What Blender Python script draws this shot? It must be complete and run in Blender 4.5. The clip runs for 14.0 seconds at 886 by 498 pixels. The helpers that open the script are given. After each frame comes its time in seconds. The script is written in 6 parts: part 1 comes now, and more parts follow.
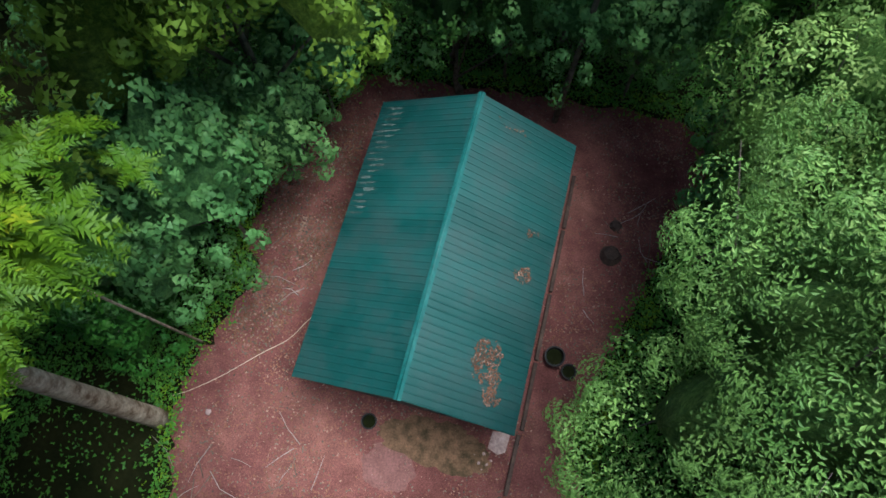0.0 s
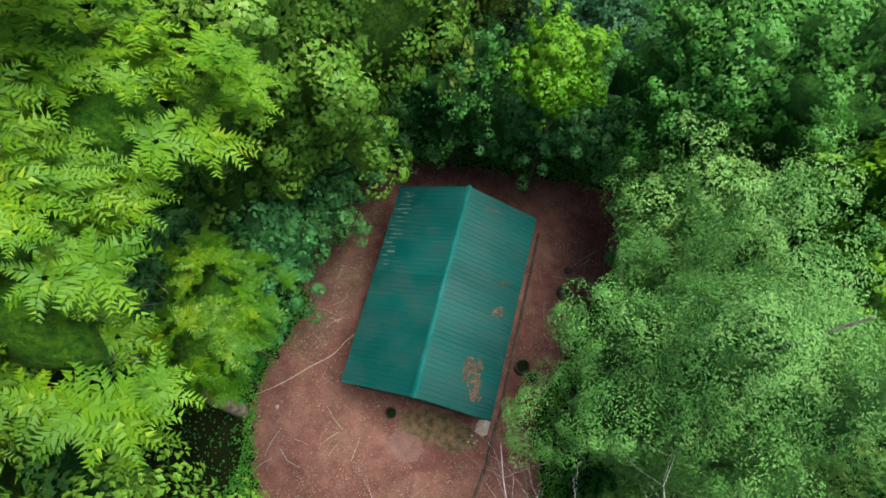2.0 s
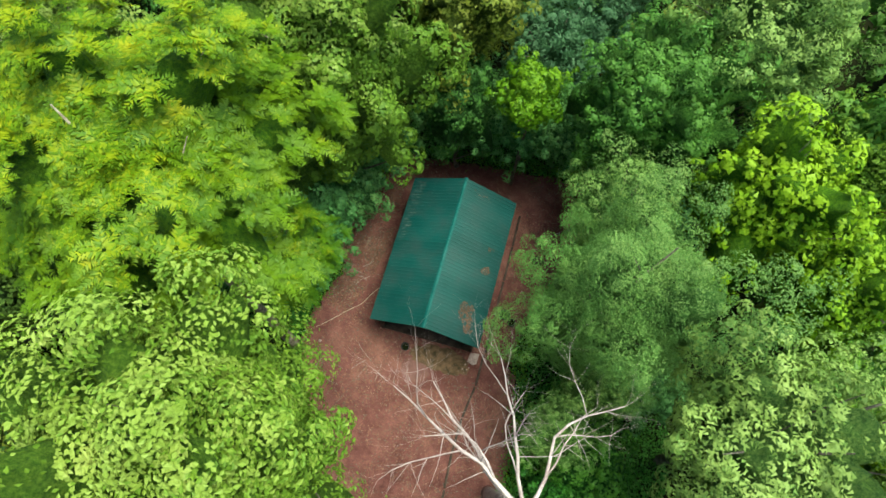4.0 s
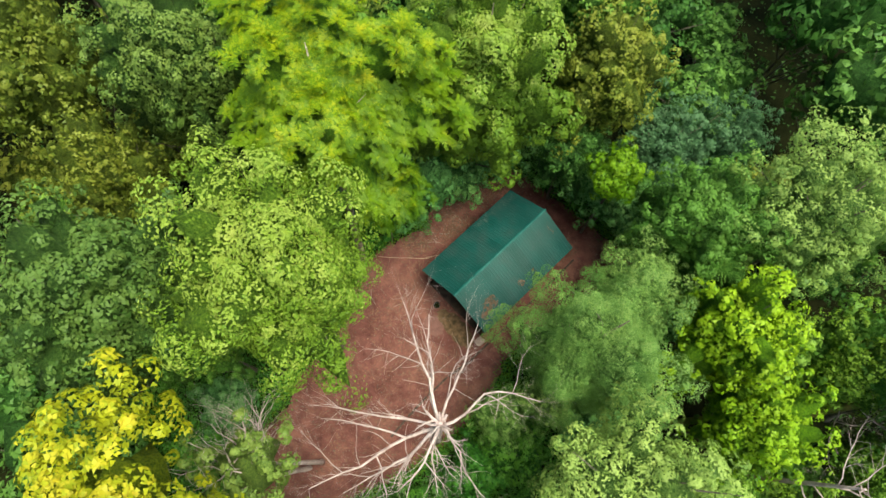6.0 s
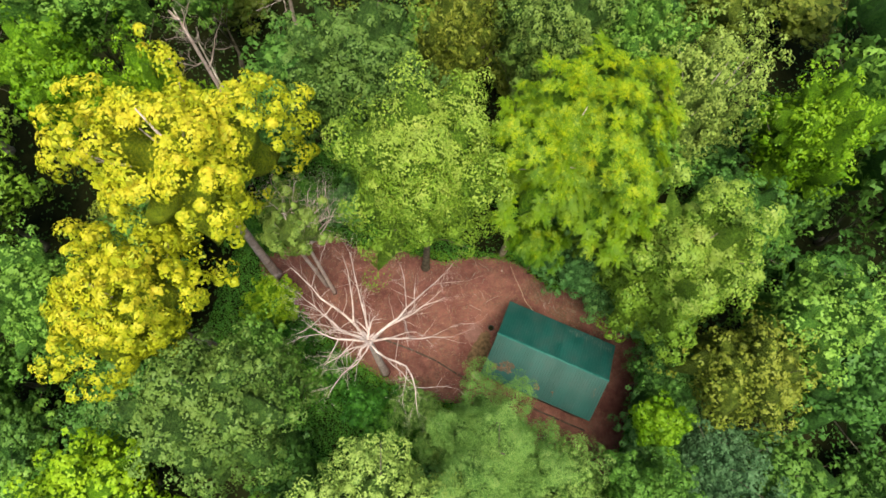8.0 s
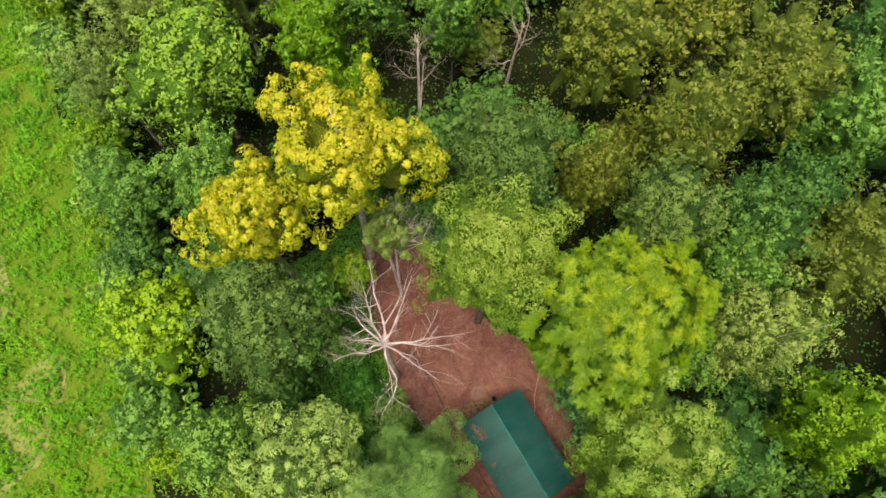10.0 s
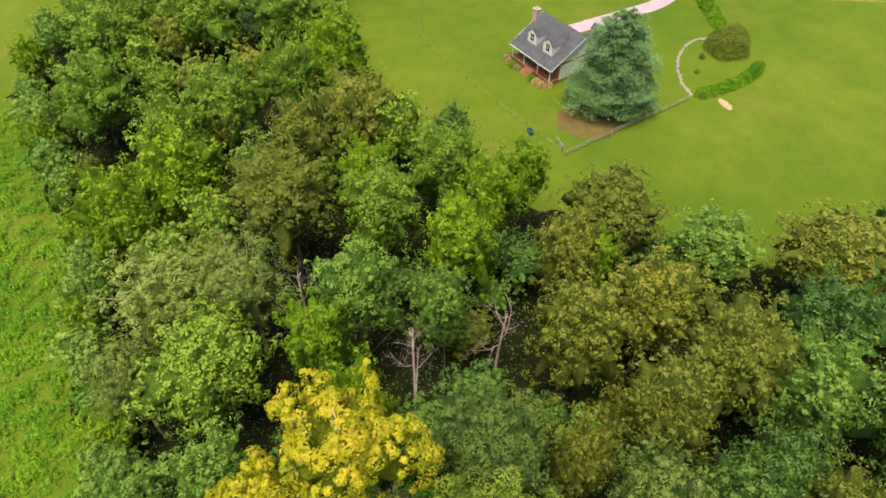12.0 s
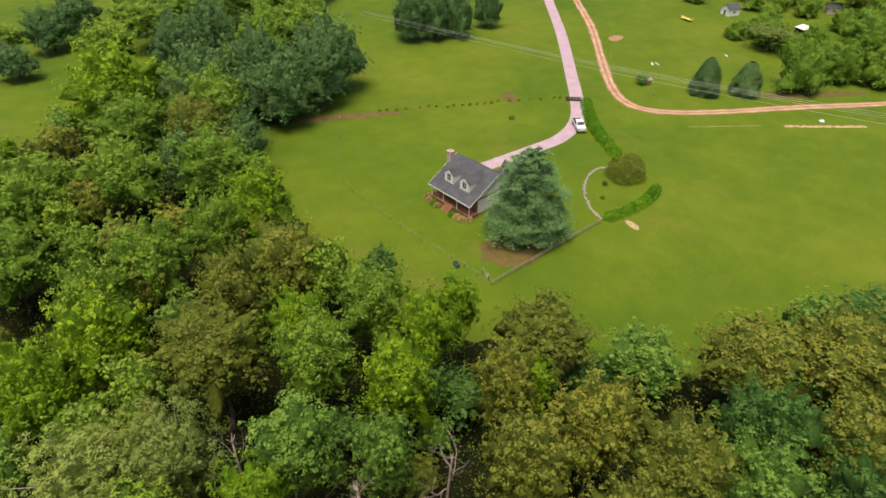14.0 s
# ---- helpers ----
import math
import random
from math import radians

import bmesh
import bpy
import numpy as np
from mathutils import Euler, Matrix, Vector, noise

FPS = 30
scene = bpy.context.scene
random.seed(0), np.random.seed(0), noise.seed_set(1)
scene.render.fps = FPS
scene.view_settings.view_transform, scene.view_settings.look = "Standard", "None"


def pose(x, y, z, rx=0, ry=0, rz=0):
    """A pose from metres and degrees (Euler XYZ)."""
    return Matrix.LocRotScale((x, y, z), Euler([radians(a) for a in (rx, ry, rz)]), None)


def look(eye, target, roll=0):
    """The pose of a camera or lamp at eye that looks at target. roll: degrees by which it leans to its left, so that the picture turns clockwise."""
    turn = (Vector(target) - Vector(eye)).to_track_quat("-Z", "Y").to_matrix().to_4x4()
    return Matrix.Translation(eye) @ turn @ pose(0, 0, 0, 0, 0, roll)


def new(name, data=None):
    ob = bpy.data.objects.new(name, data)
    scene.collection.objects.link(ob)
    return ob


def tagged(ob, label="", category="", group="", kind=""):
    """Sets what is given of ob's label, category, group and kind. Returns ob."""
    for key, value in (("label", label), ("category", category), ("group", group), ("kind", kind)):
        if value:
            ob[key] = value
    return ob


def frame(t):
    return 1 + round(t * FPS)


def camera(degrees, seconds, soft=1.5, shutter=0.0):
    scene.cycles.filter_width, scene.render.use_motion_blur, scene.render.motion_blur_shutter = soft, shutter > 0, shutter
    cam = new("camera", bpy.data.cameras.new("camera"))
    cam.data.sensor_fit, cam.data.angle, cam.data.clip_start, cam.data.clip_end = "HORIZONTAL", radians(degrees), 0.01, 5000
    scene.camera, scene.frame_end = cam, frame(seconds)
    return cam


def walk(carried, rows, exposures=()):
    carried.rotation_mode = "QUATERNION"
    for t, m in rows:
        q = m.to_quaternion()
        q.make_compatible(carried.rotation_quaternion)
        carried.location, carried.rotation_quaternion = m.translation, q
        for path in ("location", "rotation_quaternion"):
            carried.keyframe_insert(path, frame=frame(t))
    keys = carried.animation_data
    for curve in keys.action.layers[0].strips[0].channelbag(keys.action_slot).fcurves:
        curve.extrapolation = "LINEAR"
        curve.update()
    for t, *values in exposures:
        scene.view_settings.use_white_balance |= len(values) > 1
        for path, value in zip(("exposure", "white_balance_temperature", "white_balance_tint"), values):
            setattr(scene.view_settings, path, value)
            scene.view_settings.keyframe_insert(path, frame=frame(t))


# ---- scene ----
cam = camera(70.0, 14.0, soft=1.6)
PATH = [
    (0, (1.141, 1.149, 22.186), (1.089, 1.804, 20.298), 0.4),
    (0.5, (1.129, 0.964, 24.266), (1.082, 1.62, 22.377), 0.7),
    (1, (1.142, 0.785, 26.614), (1.093, 1.442, 24.726), 0.6),
    (1.5, (1.123, 0.692, 28.968), (1.076, 1.345, 27.078), 0.6),
    (2, (1.19, 0.129, 31.225), (1.14, 0.785, 29.336), 0.4),
    (2.5, (1.35, -1.073, 33.381), (1.298, -0.418, 31.492), 0.2),
    (2.7, (1.423, -1.677, 34.273), (1.372, -1.024, 32.383), 0.1),
    (4.8, (1.976, -6.134, 43.968), (1.881, -5.489, 42.078), 2.0),
    (5, (2.253, -6.601, 44.814), (2.121, -5.966, 42.923), 2.3),
    (5.5, (3.471, -7.486, 46.995), (3.245, -6.877, 45.103), 2.3),
    (6, (5.231, -7.334, 49.208), (4.882, -6.797, 47.314), 3.4),
    (6.5, (6.997, -5.931, 51.365), (6.543, -5.514, 49.463), 4.9),
    (7, (8.597, -4.231, 53.393), (8.04, -3.986, 51.488), 5.3),
    (7.5, (9.432, -2.587, 54.964), (8.835, -2.507, 53.057), 5.7),
    (8, (9.603, -1.108, 56.29), (9.018, -1.188, 54.379), 6.1),
    (8.2, (9.507, -0.492, 56.778), (8.939, -0.63, 54.865), 5.6),
    (10.3, (7.425, 3.596, 66.518), (6.957, 3.037, 64.655), 0.4),
    (10.5, (7.433, 3.681, 67.064), (6.914, 3.061, 65.234), 0.3),
    (11, (7.576, 3.764, 68.267), (6.926, 2.997, 66.538), 0.3),
    (11.5, (7.455, 3.71, 69.506), (6.656, 2.82, 67.903), 0.0),
    (12, (7.501, 3.658, 70.505), (6.584, 2.669, 69.029), 0.1),
    (12.5, (7.463, 3.595, 71.203), (6.458, 2.556, 69.822), 0.2),
    (13, (7.378, 3.694, 71.672), (6.266, 2.661, 70.369), 0.3),
    (13.5, (7.456, 3.604, 72.152), (6.263, 2.584, 70.911), 0.4),
    (14, (7.486, 3.383, 72.449), (6.229, 2.367, 71.272), 0.5),
]
walk(cam, [(t, look(eye, target, roll)) for t, eye, target, roll in PATH],
     exposures=[(0, 1.17, 5450, 1), (0.5, 1.24, 5450, -7), (1.5, 1.22, 5500, -20), (2.5, 1.18, 5800, -24), (5, 1.18, 6500, -20), (6.5, 1.18, 7000, -14), (8, 1.16, 7100, -11), (10.5, 0.93, 7400, -2), (11, 1.00, 7500, 4), (11.5, 0.74, 7400, 2), (12, 0.84, 7500, 6), (12.5, 0.90, 7600, 10), (13.5, 0.92, 7700, 9), (14, 0.45, 7500, 7)])


# ---- world, sun, exposure ----
SUN_ELEV, SUN_AZ = 75.0, 20.0          # degrees; azimuth from +x towards +y
world = bpy.data.worlds.new("sky")
scene.world = world
world.use_nodes = True
wn = world.node_tree.nodes
sky = wn.new("ShaderNodeTexSky")
sky.sky_type, sky.sun_disc = "NISHITA", False
sky.sun_elevation, sky.sun_rotation = radians(SUN_ELEV), radians(90 - SUN_AZ)
sky.dust_density, sky.air_density = 3.0, 1.0
world.node_tree.links.new(sky.outputs[0], wn["Background"].inputs[0])
wn["Background"].inputs[1].default_value = 0.12
sun = new("sun", bpy.data.lights.new("sun", "SUN"))
sun.data.energy, sun.data.angle, sun.data.color = 2.75, radians(32), (1.0, 0.95, 0.88)
sd = Vector((math.cos(radians(SUN_ELEV)) * math.cos(radians(SUN_AZ)), math.cos(radians(SUN_ELEV)) * math.sin(radians(SUN_AZ)), math.sin(radians(SUN_ELEV))))
sun.matrix_world = look(sd * 200, (0, 0, 0))


# ---- materials ----
def material(name, rough=0.7, metal=0.0):
    m = bpy.data.materials.new(name)
    m.use_nodes = True
    b = m.node_tree.nodes["Principled BSDF"]
    b.inputs["Roughness"].default_value = rough
    b.inputs["Metallic"].default_value = metal
    return m, m.node_tree.nodes, m.node_tree.links, b


def ramp_node(nodes, stops):
    r = nodes.new("ShaderNodeValToRGB")
    while len(r.color_ramp.elements) < len(stops):
        r.color_ramp.elements.new(0.5)
    for e, (p, c) in zip(r.color_ramp.elements, stops):
        e.position, e.color = p, (*c, 1)
    return r


def noise_node(nodes, links, scale, detail=5.0, rough=0.55, space="Object"):
    tc = nodes.new("ShaderNodeNewGeometry" if space == "Position" else "ShaderNodeTexCoord")
    n = nodes.new("ShaderNodeTexNoise")
    n.inputs["Scale"].default_value, n.inputs["Detail"].default_value, n.inputs["Roughness"].default_value = scale, detail, rough
    links.new(tc.outputs[space], n.inputs["Vector"])
    return n


def mixed(nodes, links, a, b, fac, mode="MIX"):
    m = nodes.new("ShaderNodeMix")
    m.data_type, m.blend_type = "RGBA", mode
    for sock, v in ((m.inputs[0], fac), (m.inputs[6], a), (m.inputs[7], b)):
        if hasattr(v, "is_output"):
            links.new(v, sock)
        elif isinstance(v, tuple):
            sock.default_value = (*v, 1)
        else:
            sock.default_value = v
    return m.outputs[2]


def bump(nodes, links, height, strength, distance, b):
    n = nodes.new("ShaderNodeBump")
    n.inputs["Strength"].default_value, n.inputs["Distance"].default_value = strength, distance
    links.new(height, n.inputs["Height"])
    links.new(n.outputs[0], b.inputs["Normal"])


def surface(name, dark, light, scale, rough=0.75, fine=None, metal=0.0, relief=0.3, mid=None, space="Object", shine=0.3):
    """Two-scale mottled surface between two colours."""
    m, n, l, b = material(name, rough, metal)
    b.inputs["Specular IOR Level"].default_value = shine
    big = noise_node(n, l, scale, 6, 0.6, space)
    small = noise_node(n, l, fine or scale * 9, 4, 0.6, space)
    stops = [(0.32, dark), (0.68, light)] if mid is None else [(0.3, dark), (0.5, mid), (0.7, light)]
    r = ramp_node(n, stops)
    l.new(big.outputs[0], r.inputs[0])
    g = ramp_node(n, [(0.3, (0.72, 0.72, 0.72)), (0.7, (1.2, 1.2, 1.2))])
    l.new(small.outputs[0], g.inputs[0])
    c = mixed(n, l, r.outputs[0], g.outputs[0], 1.0, "MULTIPLY")
    l.new(c, b.inputs["Base Color"])
    bump(n, l, small.outputs[0], relief, 0.02, b)
    return m


def foliage(name, dark, light, tip=None, rough=0.5, translucent=0.2):
    """Leaves: each leaf and each tree varies a little; young tips lighter where given."""
    m, n, l, b = material(name, rough)
    b.inputs["Specular IOR Level"].default_value = 0.18
    geo = n.new("ShaderNodeNewGeometry")
    info = n.new("ShaderNodeObjectInfo")
    stops = [(0.0, dark), (0.75, light)] + ([(1.0, tip)] if tip else [])
    r = ramp_node(n, stops)
    patch = noise_node(n, l, 0.9, 2, 0.5)
    add = n.new("ShaderNodeMath")
    add.operation = "MULTIPLY_ADD"
    l.new(geo.outputs["Random Per Island"], add.inputs[0])
    add.inputs[1].default_value = 0.12
    sub = n.new("ShaderNodeMath")
    sub.operation = "MULTIPLY_ADD"
    l.new(patch.outputs[0], sub.inputs[0])
    sub.inputs[1].default_value, sub.inputs[2].default_value = 1.6, -0.36
    l.new(sub.outputs[0], add.inputs[2])
    l.new(add.outputs[0], r.inputs[0])
    hsv = n.new("ShaderNodeHueSaturation")
    mr = n.new("ShaderNodeMapRange")
    l.new(info.outputs["Random"], mr.inputs[0])
    mr.inputs[3].default_value, mr.inputs[4].default_value = 0.8, 1.2
    l.new(mr.outputs[0], hsv.inputs["Value"])
    mh = n.new("ShaderNodeMapRange")
    l.new(info.outputs["Random"], mh.inputs[0])
    mh.inputs[3].default_value, mh.inputs[4].default_value = 0.512, 0.488
    l.new(mh.outputs[0], hsv.inputs["Hue"])
    l.new(r.outputs[0], hsv.inputs["Color"])
    l.new(hsv.outputs[0], b.inputs["Base Color"])
    tr = n.new("ShaderNodeBsdfTranslucent")
    l.new(hsv.outputs[0], tr.inputs[0])
    mx = n.new("ShaderNodeMixShader")
    mx.inputs[0].default_value = translucent
    l.new(b.outputs[0], mx.inputs[1])
    l.new(tr.outputs[0], mx.inputs[2])
    l.new(mx.outputs[0], n["Material Output"].inputs[0])
    return m


def blend(a, b, f):
    return tuple((1 - f) * u + f * v for u, v in zip(a, b))


def shaded_core_leaf(name, dark, light):
    """The dense mature leaves inside a crown, seen as one leafy surface, with the crown's inner shade put into their
    colour.
    """
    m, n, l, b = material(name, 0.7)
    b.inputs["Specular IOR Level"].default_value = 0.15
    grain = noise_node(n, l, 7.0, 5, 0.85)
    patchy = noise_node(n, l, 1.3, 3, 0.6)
    # darker than the outer leaves: shade inside the crown painted in
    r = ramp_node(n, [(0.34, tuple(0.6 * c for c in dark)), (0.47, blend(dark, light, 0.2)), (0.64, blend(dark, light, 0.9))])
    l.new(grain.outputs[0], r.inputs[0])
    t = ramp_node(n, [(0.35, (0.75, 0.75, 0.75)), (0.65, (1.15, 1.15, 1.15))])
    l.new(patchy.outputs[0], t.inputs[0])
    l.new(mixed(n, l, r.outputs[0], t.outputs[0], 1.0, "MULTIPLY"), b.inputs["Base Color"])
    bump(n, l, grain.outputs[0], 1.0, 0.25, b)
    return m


# kind: mature dark, mature light, young and top-lit
LEAF_TINTS = {
    "star": ((0.036, 0.100, 0.005), (0.136, 0.212, 0.006), (0.54, 0.45, 0.014)),
    "maple": ((0.055, 0.118, 0.010), (0.195, 0.278, 0.028), (0.60, 0.58, 0.17)),
    "fine": ((0.052, 0.132, 0.020), (0.200, 0.315, 0.070), (0.46, 0.52, 0.17)),
    "dusty": ((0.058, 0.130, 0.024), (0.215, 0.300, 0.064), (0.43, 0.48, 0.145)),
    "fresh": ((0.050, 0.120, 0.010), (0.168, 0.278, 0.025), (0.35, 0.45, 0.070)),
    "lime": ((0.054, 0.140, 0.005), (0.185, 0.305, 0.011), (0.36, 0.44, 0.038)),
    "broad": ((0.037, 0.108, 0.013), (0.138, 0.252, 0.036), (0.285, 0.41, 0.085)),
    "dark": ((0.024, 0.074, 0.012), (0.078, 0.165, 0.029), (0.155, 0.27, 0.056)),
    "olive": ((0.058, 0.094, 0.010), (0.182, 0.204, 0.026), (0.31, 0.29, 0.060)),
    "gold": ((0.10, 0.155, 0.010), (0.34, 0.340, 0.016), (0.66, 0.43, 0.050)),
    "tan": ((0.080, 0.135, 0.022), (0.225, 0.285, 0.056), (0.39, 0.41, 0.12)),
    # blue: distance haze over the far trees put into their leaf colour
    "blue": ((0.036, 0.088, 0.026), (0.106, 0.198, 0.056), (0.213, 0.330, 0.104)),
    "cedar": ((0.03, 0.08, 0.03), (0.085, 0.16, 0.065), (0.16, 0.24, 0.12)),
    "pine": ((0.040, 0.115, 0.040), (0.120, 0.235, 0.078), (0.23, 0.36, 0.140)),
    "under": ((0.022, 0.085, 0.014), (0.080, 0.215, 0.026), (0.18, 0.36, 0.040)),
    "hedge": ((0.055, 0.175, 0.008), (0.145, 0.315, 0.010), (0.28, 0.42, 0.024)),
    "soft": ((0.030, 0.076, 0.013), (0.110, 0.172, 0.034), (0.25, 0.31, 0.075)),
    "shade": ((0.050, 0.135, 0.038), (0.150, 0.300, 0.082), (0.28, 0.44, 0.13)),
}
LEAF = {k: foliage(k + "_leaf", blend(a, b, 0.15), b, blend(b, c, 0.3)) for k, (a, b, c) in LEAF_TINTS.items()}
# lighter leaves: young growth, and light from above put into the leaf colour
YOUNG_TOPLIT = {k: foliage(k + "_young_toplit_leaf", blend(b, c, 0.0), blend(b, c, 0.26), blend(b, c, 0.56)) for k, (a, b, c) in LEAF_TINTS.items()}
SHADED_CORE = {k: shaded_core_leaf(k + "_shaded_core_leaf", a, b) for k, (a, b, c) in LEAF_TINTS.items()}
BARK = surface("bark", (0.05, 0.04, 0.03), (0.20, 0.16, 0.12), 2.5, 0.9, 14, relief=0.8)
PALE_BARK = surface("mottled_bark", (0.10, 0.06, 0.03), (0.46, 0.38, 0.28), 3.0, 0.9, 16, relief=0.6)
DEAD_WOOD = surface("bleached_wood", (0.32, 0.22, 0.21), (0.66, 0.50, 0.49), 1.2, 0.85, 9)
GREY_WOOD = surface("weathered_wood", (0.20, 0.15, 0.13), (0.46, 0.38, 0.35), 1.5, 0.9, 10)
VINE_WOOD = surface("vine_clad_bark", (0.08, 0.14, 0.02), (0.26, 0.19, 0.05), 1.4, 0.9, 8)


def lawn_material():
    m, n, l, b = material("lawn", 0.9)
    b.inputs["Specular IOR Level"].default_value = 0.15
    big = noise_node(n, l, 0.02, 6, 0.62)
    mid = noise_node(n, l, 0.16, 6, 0.65)
    fin = noise_node(n, l, 3.0, 5, 0.7)
    r = ramp_node(n, [(0.3, (0.060, 0.116, 0.008)), (0.5, (0.095, 0.144, 0.010)), (0.72, (0.138, 0.174, 0.016))])
    l.new(big.outputs[0], r.inputs[0])
    d = ramp_node(n, [(0.34, (0.93, 0.95, 0.9)), (0.66, (1.05, 1.03, 1.04))])
    l.new(mid.outputs[0], d.inputs[0])
    g = ramp_node(n, [(0.3, (0.8, 0.8, 0.8)), (0.7, (1.16, 1.16, 1.16))])
    l.new(fin.outputs[0], g.inputs[0])
    worn = noise_node(n, l, 0.045, 4, 0.7)
    w = ramp_node(n, [(0.57, (0, 0, 0)), (0.76, (0.5, 0.5, 0.5))])
    l.new(worn.outputs[0], w.inputs[0])
    c = mixed(n, l, r.outputs[0], d.outputs[0], 1.0, "MULTIPLY")
    c = mixed(n, l, c, g.outputs[0], 1.0, "MULTIPLY")
    c = mixed(n, l, c, (0.20, 0.145, 0.04), w.outputs[0])
    l.new(c, b.inputs["Base Color"])
    bump(n, l, fin.outputs[0], 0.5, 0.05, b)
    return m


LAWN = lawn_material()
# near-black: the deep shade under the crowns is put into the litter colour
SHADED_LITTER = surface("shaded_litter", (0.006, 0.009, 0.003), (0.022, 0.022, 0.008), 0.5, 0.95, 6, relief=0.8, shine=0.03)


def clay_material():
    m, n, l, b = material("red_clay", 0.95)
    b.inputs["Specular IOR Level"].default_value = 0.15
    big = noise_node(n, l, 0.28, 6, 0.62)
    mid = noise_node(n, l, 1.4, 6, 0.65)
    fin = noise_node(n, l, 19.0, 6, 0.8)
    r = ramp_node(n, [(0.30, (0.105, 0.038, 0.034)), (0.5, (0.175, 0.072, 0.063)), (0.70, (0.25, 0.12, 0.094))])
    l.new(big.outputs[0], r.inputs[0])
    d = ramp_node(n, [(0.32, (0.66, 0.60, 0.6)), (0.66, (1.2, 1.14, 1.12))])
    l.new(mid.outputs[0], d.inputs[0])
    g = ramp_node(n, [(0.36, (0.42, 0.38, 0.38)), (0.56, (1.05, 1.05, 1.05)), (0.72, (2.0, 1.8, 1.7))])
    l.new(fin.outputs[0], g.inputs[0])
    c = mixed(n, l, r.outputs[0], d.outputs[0], 1.0, "MULTIPLY")
    c = mixed(n, l, c, g.outputs[0], 0.8, "MULTIPLY")
    l.new(c, b.inputs["Base Color"])
    bump(n, l, fin.outputs[0], 0.6, 0.03, b)
    return m


CLAY = clay_material()
ROAD_CLAY = surface("road_clay", (0.28, 0.13, 0.07), (0.46, 0.27, 0.17), 0.25, 0.95, 4)
RUT_CLAY = surface("rut_clay", (0.40, 0.23, 0.15), (0.62, 0.42, 0.31), 0.3, 0.95, 4)
CONCRETE = surface("pink_concrete", (0.40, 0.275, 0.33), (0.48, 0.35, 0.41), 0.3, 0.9, 5, relief=0.1)
SLAB = surface("old_concrete", (0.25, 0.16, 0.145), (0.44, 0.33, 0.30), 1.5, 0.95, 12)
BARE = surface("bare_soil", (0.085, 0.085, 0.015), (0.17, 0.105, 0.04), 0.4, 0.95, 5)
MOSS = surface("mossy_soil", (0.045, 0.032, 0.014), (0.19, 0.105, 0.06), 3.5, 0.95, 16)
DUST = surface("dusty_clay", (0.145, 0.064, 0.056), (0.21, 0.098, 0.086), 2.2, 0.95, 14)
DRY_GRASS = surface("dry_grass", (0.10, 0.15, 0.02), (0.26, 0.23, 0.07), 0.5, 0.95, 6)
CHIP = surface("pale_chip", (0.18, 0.10, 0.075), (0.36, 0.23, 0.175), 4.0, 0.95, 12)
STRAW = surface("straw", (0.32, 0.22, 0.10), (0.52, 0.38, 0.24), 1.2, 0.95, 12)
STONE = surface("edging_stone", (0.20, 0.18, 0.13), (0.40, 0.35, 0.27), 1.0, 0.9, 9)
DARK_WOOD = surface("dark_timber", (0.03, 0.02, 0.016), (0.10, 0.065, 0.05), 2.0, 0.9, 18)
OLD_BOARD = surface("weathered_board", (0.07, 0.045, 0.035), (0.19, 0.13, 0.10), 1.2, 0.9, 16)
RUBBER = surface("black_rubber", (0.012, 0.011, 0.011), (0.035, 0.032, 0.03), 4.0, 0.7, 30)
ROPE = surface("pale_rope", (0.45, 0.36, 0.26), (0.66, 0.55, 0.42), 8.0, 0.9, 40)
DRY_LEAF = foliage("dry_leaf", (0.07, 0.03, 0.018), (0.24, 0.11, 0.07), (0.46, 0.32, 0.24), 0.8, 0.1)
SHINGLE = surface("slate_shingle", (0.060, 0.062, 0.072), (0.105, 0.105, 0.120), 0.6, 0.85, 7)
WHITE_PAINT = surface("white_paint", (0.80, 0.77, 0.75), (0.88, 0.86, 0.84), 0.8, 0.6, 8, relief=0.05)
DECK = surface("stained_deck", (0.22, 0.09, 0.05), (0.40, 0.18, 0.11), 0.8, 0.8, 10)
BRICK = surface("red_brick", (0.22, 0.09, 0.06), (0.42, 0.22, 0.16), 2.0, 0.9, 12)
PINK_BRICK = surface("pale_brick", (0.42, 0.30, 0.26), (0.62, 0.48, 0.42), 2.0, 0.9, 12)
CAR_PAINT = surface("white_car_paint", (0.76, 0.75, 0.76), (0.82, 0.81, 0.82), 0.5, 0.25, 3, relief=0.0)
STEEL = surface("galvanised_steel", (0.34, 0.34, 0.34), (0.55, 0.55, 0.54), 2.0, 0.45, 20, metal=0.6, relief=0.05)
YELLOW = surface("yellow_paint", (0.62, 0.42, 0.08), (0.78, 0.58, 0.2), 1.0, 0.6, 8)
NAVY = surface("dark_blue_tarp", (0.015, 0.02, 0.05), (0.05, 0.06, 0.11), 1.0, 0.6, 8)
BLOSSOM = foliage("garden_flower", (0.22, 0.20, 0.04), (0.48, 0.34, 0.16), (0.7, 0.5, 0.34), 0.7, 0.1)


def glass_material():
    m, n, l, b = material("window_glass", 0.08)
    b.inputs["Base Color"].default_value = (0.03, 0.04, 0.05, 1)
    b.inputs["Specular IOR Level"].default_value = 0.8
    return m


GLASS = glass_material()


